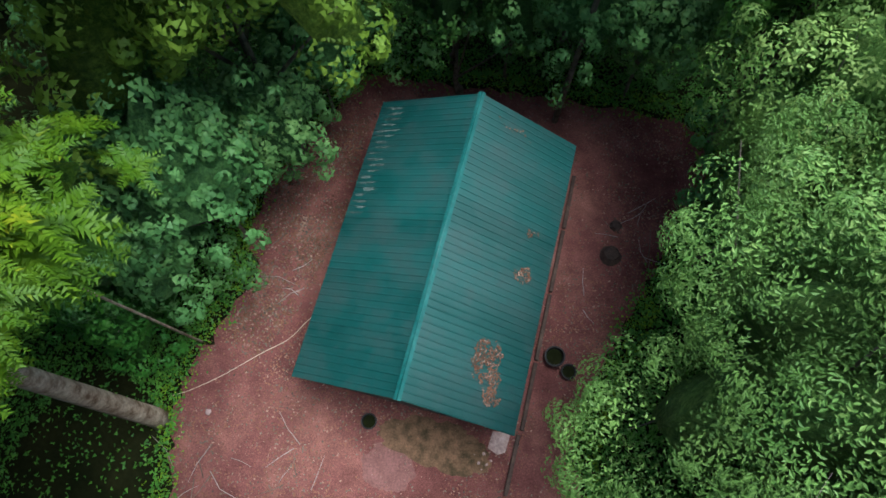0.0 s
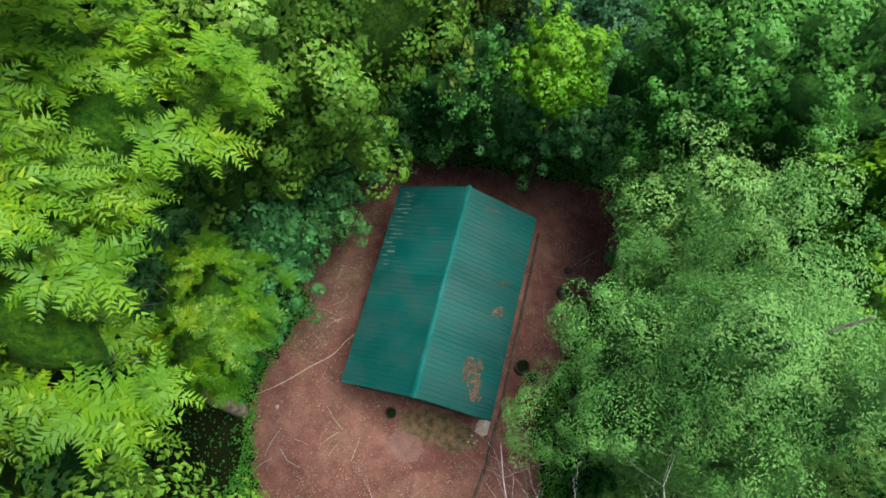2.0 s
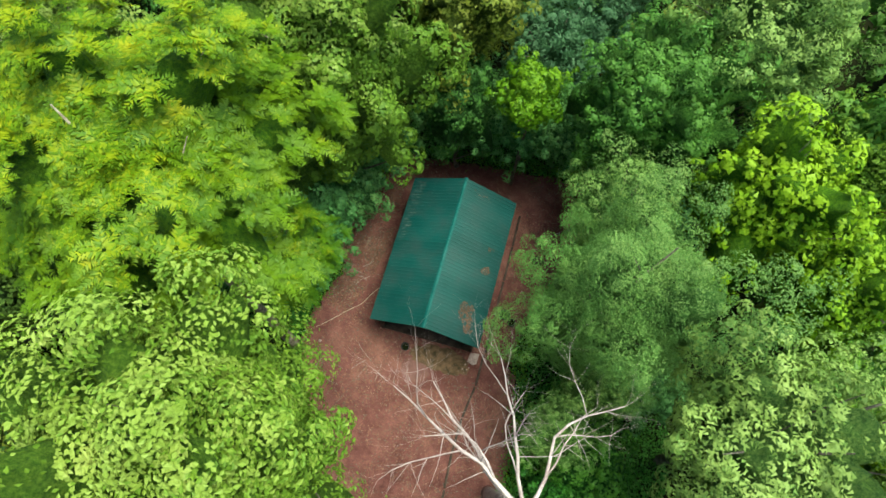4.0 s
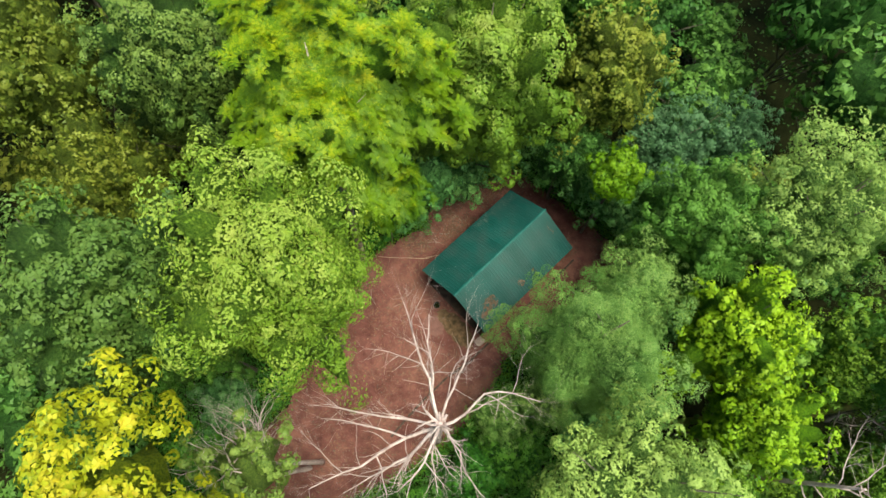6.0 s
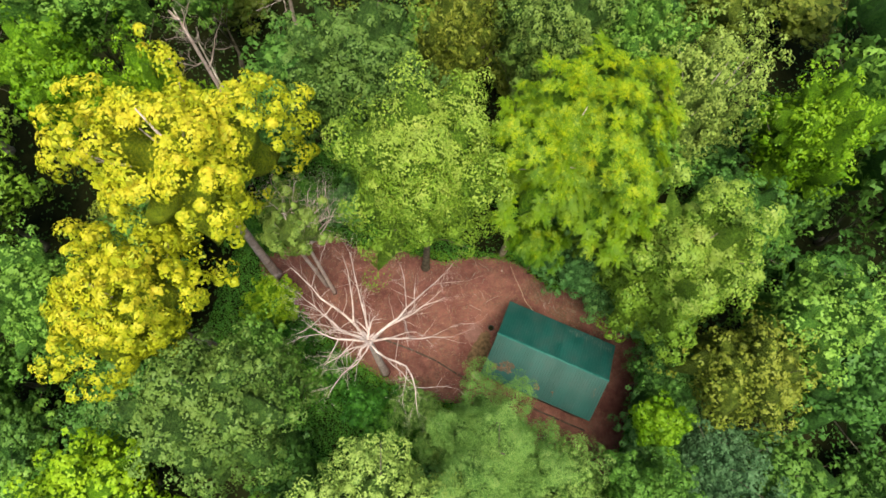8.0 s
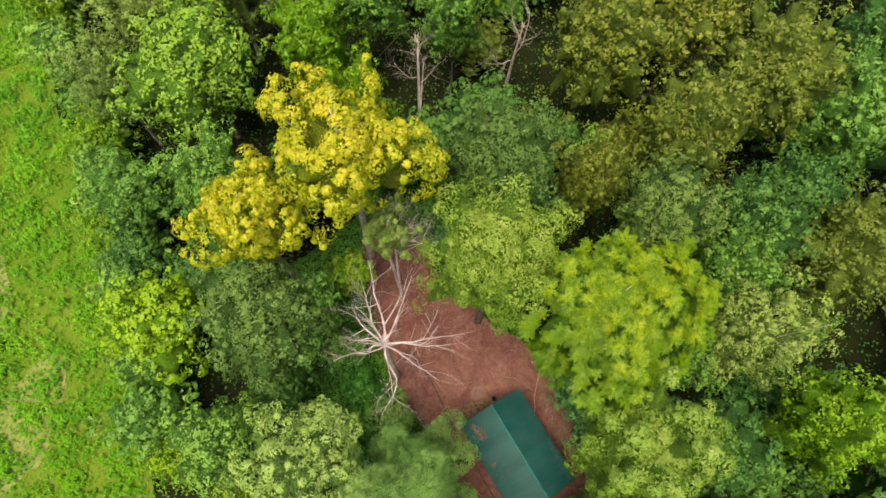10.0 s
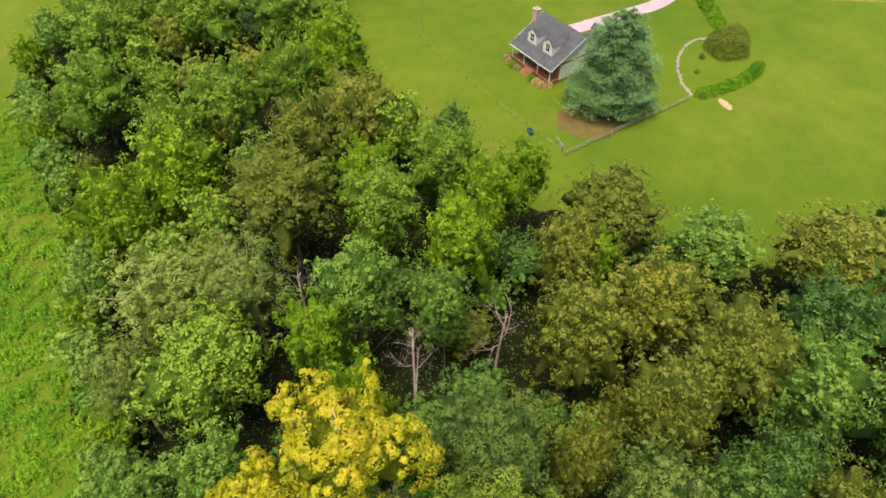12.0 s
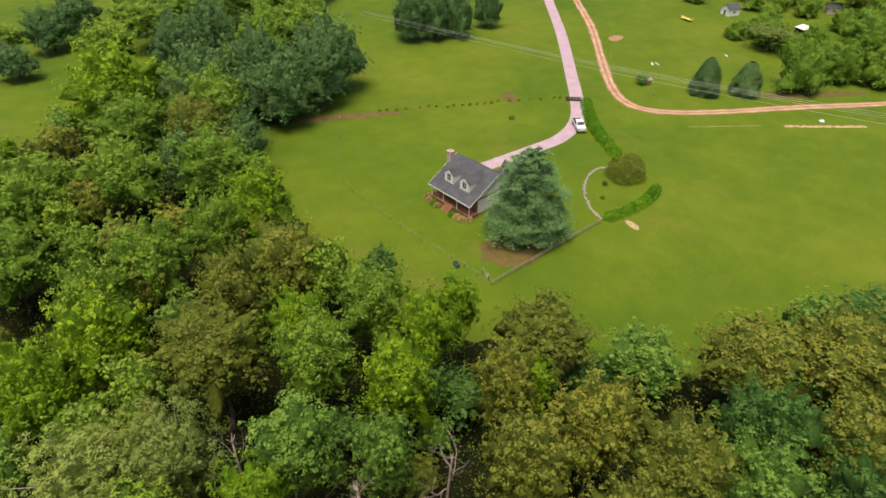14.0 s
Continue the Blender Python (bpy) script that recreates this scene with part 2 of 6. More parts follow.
def roof_material():
    """Green painted sheet: dull patches, streaks of pale lichen near the far eave of one slope."""
    m, n, l, b = material("green_roof_sheet", 0.42)
    info = n.new("ShaderNodeObjectInfo")
    big = noise_node(n, l, 0.35, 5, 0.6, "Position")
    r = ramp_node(n, [(0.3, (0.004, 0.040, 0.036)), (0.7, (0.009, 0.078, 0.071))])
    l.new(big.outputs[0], r.inputs[0])
    mr = n.new("ShaderNodeMapRange")
    l.new(info.outputs["Random"], mr.inputs[0])
    mr.inputs[3].default_value, mr.inputs[4].default_value = 0.82, 1.15
    hsv = n.new("ShaderNodeHueSaturation")
    l.new(mr.outputs[0], hsv.inputs["Value"])
    l.new(r.outputs[0], hsv.inputs["Color"])
    dirt = noise_node(n, l, 0.7, 7, 0.7, "Position")
    dr = ramp_node(n, [(0.42, (0, 0, 0)), (0.68, (0.75, 0.75, 0.75))])
    l.new(dirt.outputs[0], dr.inputs[0])
    c = mixed(n, l, hsv.outputs[0], (0.030, 0.050, 0.048), dr.outputs[0])
    l.new(c, b.inputs["Base Color"])
    fine = noise_node(n, l, 6, 5, 0.6, "Position")
    rr = ramp_node(n, [(0.3, (0.36, 0.36, 0.36)), (0.7, (0.6, 0.6, 0.6))])
    l.new(fine.outputs[0], rr.inputs[0])
    l.new(rr.outputs[0], b.inputs["Roughness"])
    return m


ROOF_GREEN = roof_material()
RIDGE_GREEN = surface("ridge_cap_green", (0.012, 0.085, 0.078), (0.03, 0.125, 0.115), 1.0, 0.4, 9, relief=0.05)
LICHEN = surface("pale_lichen", (0.025, 0.065, 0.060), (0.13, 0.16, 0.145), 5.0, 0.95, 20)


# ---- mesh helpers ----
def part(name, bm, mat, parent=None, label=""):
    me = bpy.data.meshes.new(name)
    bm.to_mesh(me)
    bm.free()
    me.materials.append(mat)
    ob = new(name, me)
    ob.parent = parent
    if label:
        ob["label"] = label
    return ob


def shared(name, me, parent, m=None, label=""):
    ob = new(name, me)
    ob.parent = parent
    if m is not None:
        ob.matrix_basis = m
    if label:
        ob["label"] = label
    return ob


def thing(name, m, label, category, group=""):
    ob = new(name)
    ob.empty_display_size = 0.3
    ob.matrix_basis = m
    return tagged(ob, label, category, group)


def box(bm, a, b, bevel=0.0):
    (x0, y0, z0), (x1, y1, z1) = a, b
    v = [bm.verts.new(p) for p in ((x0, y0, z0), (x1, y0, z0), (x1, y1, z0), (x0, y1, z0), (x0, y0, z1), (x1, y0, z1), (x1, y1, z1), (x0, y1, z1))]
    fs = [bm.faces.new([v[i] for i in f]) for f in ((0, 3, 2, 1), (4, 5, 6, 7), (0, 1, 5, 4), (1, 2, 6, 5), (2, 3, 7, 6), (3, 0, 4, 7))]
    if bevel:
        bmesh.ops.bevel(bm, geom=list({e for f in fs for e in f.edges}), offset=bevel, segments=1, affect="EDGES")
    return bm


def boxes(*items, bevel=0.0):
    bm = bmesh.new()
    for a, b in items:
        box(bm, a, b, bevel)
    return bm


def poly(bm, pts):
    return bm.faces.new([bm.verts.new(p) for p in pts])


def slab_from(pts, thick, bm=None):
    """A flat polygon given thickness downwards along its normal."""
    bm = bm or bmesh.new()
    f = poly(bm, pts)
    f.normal_update()
    n = f.normal.copy()
    low = [bm.verts.new(v.co - n * thick) for v in f.verts]
    top = list(f.verts)
    bm.faces.new(list(reversed(low)))
    for i in range(len(top)):
        j = (i + 1) % len(top)
        bm.faces.new((top[j], top[i], low[i], low[j]))
    return bm


def tube(bm, pts, radii, sides=6, cap=True):
    """A tapered tube through points."""
    rings = []
    pts = [Vector(p) for p in pts]
    for i, p in enumerate(pts):
        d = (pts[min(i + 1, len(pts) - 1)] - pts[max(i - 1, 0)]).normalized()
        q = d.to_track_quat("Z", "Y")
        rings.append([bm.verts.new(p + q @ Vector((math.cos(2 * math.pi * k / sides) * radii[i], math.sin(2 * math.pi * k / sides) * radii[i], 0))) for k in range(sides)])
    for a, b in zip(rings, rings[1:]):
        for k in range(sides):
            f = bm.faces.new((a[k], a[(k + 1) % sides], b[(k + 1) % sides], b[k]))
            f.smooth = True
    if cap:
        bm.faces.new(list(reversed(rings[0])))
        bm.faces.new(rings[-1])
    return bm


def spline(pts, steps=8, closed=False):
    """Points along a smooth curve through pts."""
    p = [np.array(q, float) for q in pts]
    n, out = len(p), []
    for i in range(n if closed else n - 1):
        a, b, c, d = (p[(i - 1) % n], p[i], p[(i + 1) % n], p[(i + 2) % n]) if closed else (p[max(i - 1, 0)], p[i], p[i + 1], p[min(i + 2, n - 1)])
        for s in range(steps):
            t = s / steps
            out.append(0.5 * (2 * b + (c - a) * t + (2 * a - 5 * b + 4 * c - d) * t * t + (3 * b - a - 3 * c + d) * t ** 3))
    return out if closed else out + [p[-1]]


def ribbon(name, pts, width, z, mat, label, category, ragged=0.0, kind="structure"):
    """A strip of paving along a curve, with slightly uneven edges."""
    rng = random.Random(len(pts) * 7 + int(width * 10))
    c = spline(pts, 14)
    bm, prev = bmesh.new(), None
    for i, p in enumerate(c):
        d = c[min(i + 1, len(c) - 1)] - c[max(i - 1, 0)]
        nrm = np.array((-d[1], d[0])) / (np.linalg.norm(d) + 1e-9)
        wl, wr = (width / 2 + rng.uniform(-ragged, ragged) for _ in range(2))
        row = [bm.verts.new((*(p + nrm * w), z + h)) for w, h in ((wl, -0.1), (wl - 0.08, 0), (0, 0.03), (-wr + 0.08, 0), (-wr, -0.1))]
        if prev:
            for a in range(4):
                bm.faces.new((prev[a], row[a], row[a + 1], prev[a + 1])[::-1])
        prev = row
    bmesh.ops.recalc_face_normals(bm, faces=bm.faces)
    return tagged(part(name, bm, mat), label, category, kind=kind)


def patch(name, pts, z, mat, label, category, ragged=0.25, seed=1, steps=8):
    """A flat area of ground with an uneven outline."""
    rng = random.Random(seed)
    c = [p + np.array((rng.gauss(0, ragged), rng.gauss(0, ragged))) for p in spline(pts, steps, True)]
    bm = bmesh.new()
    f = poly(bm, [(*p, z) for p in c])
    f.normal_update()
    if f.normal.z < 0:
        f.normal_flip()
    bmesh.ops.triangulate(bm, faces=[f])
    return tagged(part(name, bm, mat), label, category, kind="structure")


def disc_patch(name, x, y, rx, ry, z, mat, label, category, seed=1, turn=0.0):
    """A rounded patch with a wandering outline."""
    rng = random.Random(seed)
    ph = [rng.uniform(0, 6.28) for _ in range(5)]
    c, s = math.cos(radians(turn)), math.sin(radians(turn))
    bm, ring = bmesh.new(), []
    for k in range(72):
        t = 2 * math.pi * k / 72
        q = 1 + sum(0.16 / (j + 1.5) * math.sin((j + 2) * (1 + j * 0.6 // 1) * t + ph[j]) for j in range(5)) * 0.8 + rng.uniform(-0.05, 0.05)
        u, v = rx * q * math.cos(t), ry * q * math.sin(t)
        ring.append(bm.verts.new((x + u * c - v * s, y + u * s + v * c, z)))
    mid = bm.verts.new((x, y, z + 0.01))
    for k in range(72):
        bm.faces.new((mid, ring[k], ring[(k + 1) % 72]))
    return tagged(part(name, bm, mat), label, category, kind="structure")


def leaves_mesh(name, pos, nrm, size, mats, ratio=0.62, rng=None, ways=None, young=None, single=False, core=None):
    """Many small leaves at pos, facing nrm: folded kites, or single blades where they are seen from far; core: the dense inner foliage, points and triangles."""
    rng = rng or np.random.default_rng(1)
    n = len(pos)
    nrm = nrm / (np.linalg.norm(nrm, axis=1, keepdims=True) + 1e-9)
    d = rng.normal(size=(n, 3)) if ways is None else ways
    d = d - nrm * (d * nrm).sum(1, keepdims=True)
    d /= np.linalg.norm(d, axis=1, keepdims=True) + 1e-9
    s = np.cross(nrm, d)
    L = size[:, None]
    k = 3 if single else 4
    v = np.empty((n, k, 3))
    if single:
        v[:, 0] = pos + s * L * ratio * 0.5 - d * L * 0.4
        v[:, 1] = pos + d * L * 0.6 - nrm * L * 0.08
        v[:, 2] = pos - s * L * ratio * 0.5 - d * L * 0.4
    else:
        v[:, 0] = pos - d * L * 0.5
        v[:, 1] = pos + s * L * ratio * 0.5 + nrm * L * 0.10 - d * L * 0.05
        v[:, 2] = pos + d * L * 0.5 - nrm * L * 0.12
        v[:, 3] = pos - s * L * ratio * 0.5 + nrm * L * 0.10 - d * L * 0.05
    co, loops, starts = v.reshape(-1, 3), np.arange(k * n), np.arange(0, k * n, k)
    index = np.zeros(n, np.int32) if young is None else young.astype(np.int32)
    if core is not None:
        cv, cf = core
        loops = np.concatenate([loops, (cf + len(co)).reshape(-1)])
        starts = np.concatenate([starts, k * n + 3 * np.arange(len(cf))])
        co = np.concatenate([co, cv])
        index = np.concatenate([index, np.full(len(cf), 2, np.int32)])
    me = bpy.data.meshes.new(name)
    me.vertices.add(len(co))
    me.vertices.foreach_set("co", co.reshape(-1).astype(np.float32))
    me.loops.add(len(loops))
    me.loops.foreach_set("vertex_index", loops.astype(np.int32))
    me.polygons.add(len(starts))
    me.polygons.foreach_set("loop_start", starts.astype(np.int32))
    me.polygons.foreach_set("material_index", index)
    me.polygons.foreach_set("use_smooth", index == 2)
    me.update()
    me.validate()
    for mat in (mats if isinstance(mats, tuple) else (mats,)):
        me.materials.append(mat)
    return me


def ball(fine):
    """A round mesh without its underside: points and triangles."""
    bm = bmesh.new()
    bmesh.ops.create_icosphere(bm, subdivisions=fine, radius=1.0)
    bmesh.ops.delete(bm, geom=[v for v in bm.verts if v.co.z < -0.47], context="VERTS")
    bm.verts.index_update()
    out = np.array([v.co[:] for v in bm.verts]), np.array([[v.index for v in f.verts] for f in bm.faces])
    bm.free()
    return out


BALL = {k: ball(k) for k in (2, 3, 4)}


# ---- trees ----
def crown_tufts(rng, count, lobes, low, steep, waist):
    """Leaf tufts over a dome with softly swelling lobes: places in a unit crown, the way each grows, and the dense foliage under them."""
    i = np.arange(lobes) + 0.5
    zl = 1.0 - i / lobes * 1.45
    al = i * 2.39996 + rng.normal(0, 0.30, lobes)
    flat = np.sqrt(np.clip(1 - zl ** 2, 0, 1))
    ld = np.stack([np.cos(al) * flat, np.sin(al) * flat, zl], 1) + rng.normal(0, 0.12, (lobes, 3))
    ld /= np.linalg.norm(ld, axis=1, keepdims=True)
    reach = rng.uniform(0.88, 1.16, lobes)
    wide = 0.66 * math.sqrt(4 * math.pi * 0.72 / lobes) * rng.uniform(0.65, 1.15, lobes)
    ph = rng.uniform(0, 6.28, 3)

    def swell(d):
        ang = np.arccos(np.clip(d @ ld.T, -1, 1)) / wide[None]
        f = reach[None] * (1 - 0.75 * np.clip(ang, 0, 1.6) ** 2)
        turn = np.arctan2(d[:, 1], d[:, 0])
        uneven = 1 + (0.09 * np.sin(turn + ph[0]) + 0.07 * np.sin(2 * turn + ph[1]) + 0.05 * np.sin(3 * turn + ph[2])) * np.sqrt(1 - d[:, 2] ** 2)
        return np.maximum(f.max(1), 0.60) * uneven, f.argmax(1)

    def lift(q):
        z = waist + np.where(q[:, 2] > 0, np.abs(q[:, 2]) ** steep * (1 - waist), q[:, 2] * 1.25 * waist)
        return np.stack([q[:, 0], q[:, 1], np.clip(z, low, 1.08)], 1)

    n = np.arange(count) + 0.5
    top = min(0.76, max(0.52, 0.06 + (1 - waist) / (1 - 0.475 * waist)))
    z = np.where(n < top * count, 1 - n / (top * count), 0.45 * (top - n / count) / (1 - top))
    a = n * 2.39996
    d = np.stack([np.cos(a) * np.sqrt(1 - z ** 2), np.sin(a) * np.sqrt(1 - z ** 2), z], 1) + rng.normal(0, 1.1 / math.sqrt(count), (count, 3))
    d /= np.linalg.norm(d, axis=1, keepdims=True)
    r, which = swell(d)
    p = lift(d * (r * (1 + rng.normal(0, 0.035, count)))[:, None])
    grow = d * (1, 1, 0.7) + (d - ld[which]) * 2.4 + (0, 0, 0.40) + rng.normal(0, 0.15, (count, 3))
    bv, bf = BALL[4 if count >= 300 else 3 if count > 200 else 2]
    br, _ = swell(bv)
    away = np.arccos(np.clip((bv @ d.T).max(1), -1, 1)) / math.sqrt(4 * math.pi * 0.79 / count)
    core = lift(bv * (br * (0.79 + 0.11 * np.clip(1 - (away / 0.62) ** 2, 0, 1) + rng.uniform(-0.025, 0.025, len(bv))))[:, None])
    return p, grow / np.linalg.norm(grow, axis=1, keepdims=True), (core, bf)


def crown_mesh(name, seed, R, H, count, leaves, leaf, mats, style="round", low=0.02, tuft=0.13, lobes=13, steep=1.0, single=True, gaps=0.0, waist=None):
    """Domed tufts of leaves over the lobes of a crown; the lighter leaves on top of the tufts are young growth and top
    light put into the colour. Star: rosettes of long pinnate leaves.
    """
    rng = np.random.default_rng(seed)
    cs, grow, (core, tris) = crown_tufts(rng, count, lobes, low, steep, waist or min(0.72, max(0.40, 1 - 1.3 * R / H)))
    if gaps:
        patchy = np.array([noise.noise(Vector(c) * 3.1 + Vector((seed, 0, 0))) for c in cs]) + rng.normal(0, 0.10, len(cs))
        stay = patchy > np.quantile(patchy, gaps)
        cs, grow = cs[stay], grow[stay]
        core = core * (0.72, 0.72, 0.86)
    elif style == "star":
        core = core * (0.95, 0.95, 0.97)
    elif style == "narrow":
        core = core * (0.74, 0.74, 0.86)
    k = len(cs)
    centre = cs * (R, R, H)
    up = np.array((0, 0, 1.0))
    # upper tufts get most of the lighter leaves: top light put into colour
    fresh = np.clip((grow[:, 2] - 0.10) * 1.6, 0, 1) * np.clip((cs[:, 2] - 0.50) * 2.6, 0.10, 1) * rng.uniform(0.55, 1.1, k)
    pos, nrm, size, ways, young, wide = [], [], [], [], [], []
    if style == "star":
        twigs, steps = 12, np.linspace(0.12, 0.98, 9)
        grow = grow * 0.6 + up * 0.6
        grow /= np.linalg.norm(grow, axis=1, keepdims=True)
        idx = np.repeat(np.arange(k), twigs)
        g, m = grow[idx], len(idx)
        a = np.tile(np.arange(twigs) * 2 * np.pi / twigs, k) + np.repeat(rng.uniform(0, 6, k), twigs) + rng.normal(0, 0.25, m)
        e1 = np.cross(g, up + 1e-3)
        e1 /= np.linalg.norm(e1, axis=1, keepdims=True)
        e2 = np.cross(g, e1)
        ray = e1 * np.cos(a)[:, None] + e2 * np.sin(a)[:, None] + g * rng.uniform(0.0, 0.6, m)[:, None]
        ray /= np.linalg.norm(ray, axis=1, keepdims=True)
        long = leaf * np.repeat(rng.uniform(0.7, 1.2, k), twigs) * rng.uniform(0.8, 1.15, m)
        across = np.cross(ray, g + rng.normal(0, 0.3, (m, 3)))
        across /= np.linalg.norm(across, axis=1, keepdims=True) + 1e-9
        face = np.cross(across, ray)
        face *= np.sign((face * g).sum(1, keepdims=True) + 1e-9)
        L, start = long[:, None], centre[idx]
        for f in steps:
            for side in (-1, 1):
                way = ray * 0.55 + across * 0.85 * side
                small = 0.30 * L * (1.15 - 0.6 * f)
                pos.append(start + ray * L * f + way * small * 0.5 - up * L * 0.26 * f * f + rng.normal(0, 0.02, (m, 3)) * L)
                nrm.append(face + g * 0.5 + up * 0.25 + rng.normal(size=(m, 3)) * 0.22)
                size.append(small[:, 0])
                ways.append(way + rng.normal(size=(m, 3)) * 0.08)
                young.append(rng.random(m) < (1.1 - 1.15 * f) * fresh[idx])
                wide.append(np.full(m, 0.34))
        pos.append(start + ray * L * 0.45 - up * L * 0.06)
        nrm.append(face + up * 0.35)
        size.append(long * 0.9)
        ways.append(ray - up * 0.25)
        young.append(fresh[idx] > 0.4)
        wide.append(np.full(m, 0.05))
    else:
        per = max(6, int(round(leaves / k)))
        idx = np.repeat(np.arange(k), per)
        g, m = grow[idx], len(idx)
        rt = R * tuft * 1.75 * np.repeat(rng.uniform(0.50, 1.35, k), per)[:, None]
        u = rng.normal(size=(m, 3)) * 0.75 + g * 0.75
        u /= np.linalg.norm(u, axis=1, keepdims=True)
        high = (u * g).sum(1)
        pos.append(centre[idx] + u * rt * rng.uniform(0.82, 1.06, (m, 1)) - g * rt * 0.55 + g * high[:, None] * rt * 0.22)
        nrm.append(u + g * 0.25 + up * 0.10 + rng.normal(size=(m, 3)) * 0.18)
        size.append(leaf * rng.uniform(0.6, 1.3, m))
        ways.append(u - g * 0.6 + rng.normal(size=(m, 3)) * 0.5)
        # tuft tops take the lighter leaves, so top light sits in the colour
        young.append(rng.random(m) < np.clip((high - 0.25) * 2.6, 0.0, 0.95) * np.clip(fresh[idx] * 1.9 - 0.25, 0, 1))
        wide.append(np.full(m, 0.62 if style == "round" else 0.42))
    pos, nrm, size, ways, young, wide = (np.concatenate(a) for a in (pos, nrm, size, ways, young, wide))
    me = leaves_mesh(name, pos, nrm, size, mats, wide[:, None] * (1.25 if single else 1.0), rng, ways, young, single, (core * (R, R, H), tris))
    return me, [(c, 0.1) for c in cs[::5]]


def trunk_mesh(name, seed, R, H, base, clumps, mat, girth):
    """Tapered trunk from the ground into the crown, with limbs that end in its clumps."""
    rng = random.Random(seed)
    bm = bmesh.new()
    lean = Vector((rng.uniform(-0.4, 0.4), rng.uniform(-0.4, 0.4), 0))
    top = base + H * 0.86
    axis = [Vector((0, 0, -0.15)), Vector((0, 0, 0.5)), lean * 0.4 + Vector((0, 0, base * 0.5)), lean + Vector((0, 0, base)), lean * 0.7 + Vector((0, 0, base + H * 0.45)), Vector((0, 0, top))]
    tube(bm, axis, [girth * 1.5, girth * 1.05, girth * 0.85, girth * 0.7, girth * 0.42, girth * 0.08], 9)
    for c, r in rng.sample(clumps, min(len(clumps), 12)):
        end = Vector((c[0] * R, c[1] * R, base + c[2] * H))
        z0 = max(base * 0.85, end.z - rng.uniform(0.25, 0.5) * H)
        start = Vector((lean.x * 0.8, lean.y * 0.8, min(z0, top - 0.5)))
        mid = start.lerp(end, 0.5) + Vector((rng.uniform(-0.3, 0.3), rng.uniform(-0.3, 0.3), 0.25))
        g = girth * rng.uniform(0.22, 0.36)
        tube(bm, [start, mid, end], [g, g * 0.6, g * 0.15], 5)
    me = bpy.data.meshes.new(name)
    bm.to_mesh(me)
    bm.free()
    me.materials.append(mat)
    return me


KINDS = {}


def tree_kind(key, seed, R, height, base, count, leaves, leaf, leafkey, style="round", girth=0.3, bark=None, low=0.02, tuft=0.13, lobes=13, steep=0.95, single=True, gaps=0.0, waist=None):
    H = height - base
    crown, clumps = crown_mesh("crown", seed, R, H, count, leaves, leaf, (LEAF[leafkey], YOUNG_TOPLIT[leafkey], SHADED_CORE[leafkey]), style, low, tuft, lobes, steep, single, gaps, waist)
    trunk = trunk_mesh("trunk", seed, R, H, base, clumps, bark or BARK, girth)
    KINDS.setdefault(key, []).append((crown, trunk, R, height, base))


TREE_COUNT = [0]


def tree(key, x, y, height, radius, label, group="woodland trees", variant=None, turn=None, lean=(0.0, 0.0), squash=1.0):
    i = TREE_COUNT[0]
    TREE_COUNT[0] += 1
    kinds = KINDS[key]
    crown, trunk, R, h0, base = kinds[(i if variant is None else variant) % len(kinds)]
    sxy, sz = 1.05 * radius / R, height / h0
    ob = thing("tree", pose(x, y, 0, 0, 0, (i * 137.5) % 360 if turn is None else turn), label, "tree", group)
    tilt = Matrix.Identity(4)
    tilt[0][2], tilt[1][2] = lean[0] / height, lean[1] / height
    shared("trunk", trunk, ob, tilt @ Matrix.Diagonal((sxy, sxy, sz, 1)))
    shared("crown", crown, ob, tilt @ Matrix.Translation((0, 0, base * sz)) @ Matrix.Diagonal((sxy, sxy * squash, sz, 1)))
    return ob


# ---- ground ----
FOREST = [(45, 60), (45, 20), (34, 0), (28, -14), (23.5, -26), (20, -35), (16, -46), (12, -63), (5, -81), (2, -106), (-5, -132), (-30, -160), (-60, -172), (-100, -188), (-133, -165), (-114, -142), (-98, -138), (-78, -130), (-60, -90), (-48, -70), (-51, -50), (-58, -30), (-63, -14), (-72, -6), (-86, 0), (-104, 8), (-128, 22), (-130, 60)]
CLEARING = [(-3, 16), (-4.9, 13.4), (-6.3, 11.1), (-6.6, 8.7), (-6.2, 7.2), (-7.4, 4.8), (-8.0, 2.8), (-7.6, -0.5), (-6.4, -3), (-6.4, -6), (-6.6, -8.5), (-5.8, -10.5), (-6.3, -13), (-6.1, -15), (-4.3, -17.2), (-2.4, -19.5), (-0.4, -17.5), (1.5, -14), (3.6, -10), (4.8, -7), (5.8, -3), (5.8, 0.6), (5.4, 2.2), (6.0, 4), (6.7, 5.2), (7.4, 6.9), (8.3, 8.6), (9.2, 10.5), (10.5, 12.5), (9.8, 14.8), (5, 15.6), (1, 15.8)]


def inside(x, y, pts):
    """Which of many places lie within an outline."""
    x, y = np.asarray(x, float), np.asarray(y, float)
    hit = np.zeros(x.shape, bool)
    for (x0, y0), (x1, y1) in zip(pts, pts[1:] + pts[:1]):
        hit ^= ((y0 > y) != (y1 > y)) & (x < (x1 - x0) * (y - y0) / (y1 - y0 + 1e-12) + x0)
    return hit


bm = bmesh.new()
bmesh.ops.create_grid(bm, x_segments=60, y_segments=60, size=2500)
tagged(part("ground", bm, LAWN), "open green lawn and pasture that reaches the horizon", "ground", kind="structure")
patch("forest_floor", FOREST, 0.02, SHADED_LITTER, "leaf litter on the floor of the wood, coloured near-black for deep shade", "ground", 0.8, 2)
patch("clearing", CLEARING, 0.05, CLAY, "bare red clay clearing round the green-roofed shed", "ground", 0.12, 3)

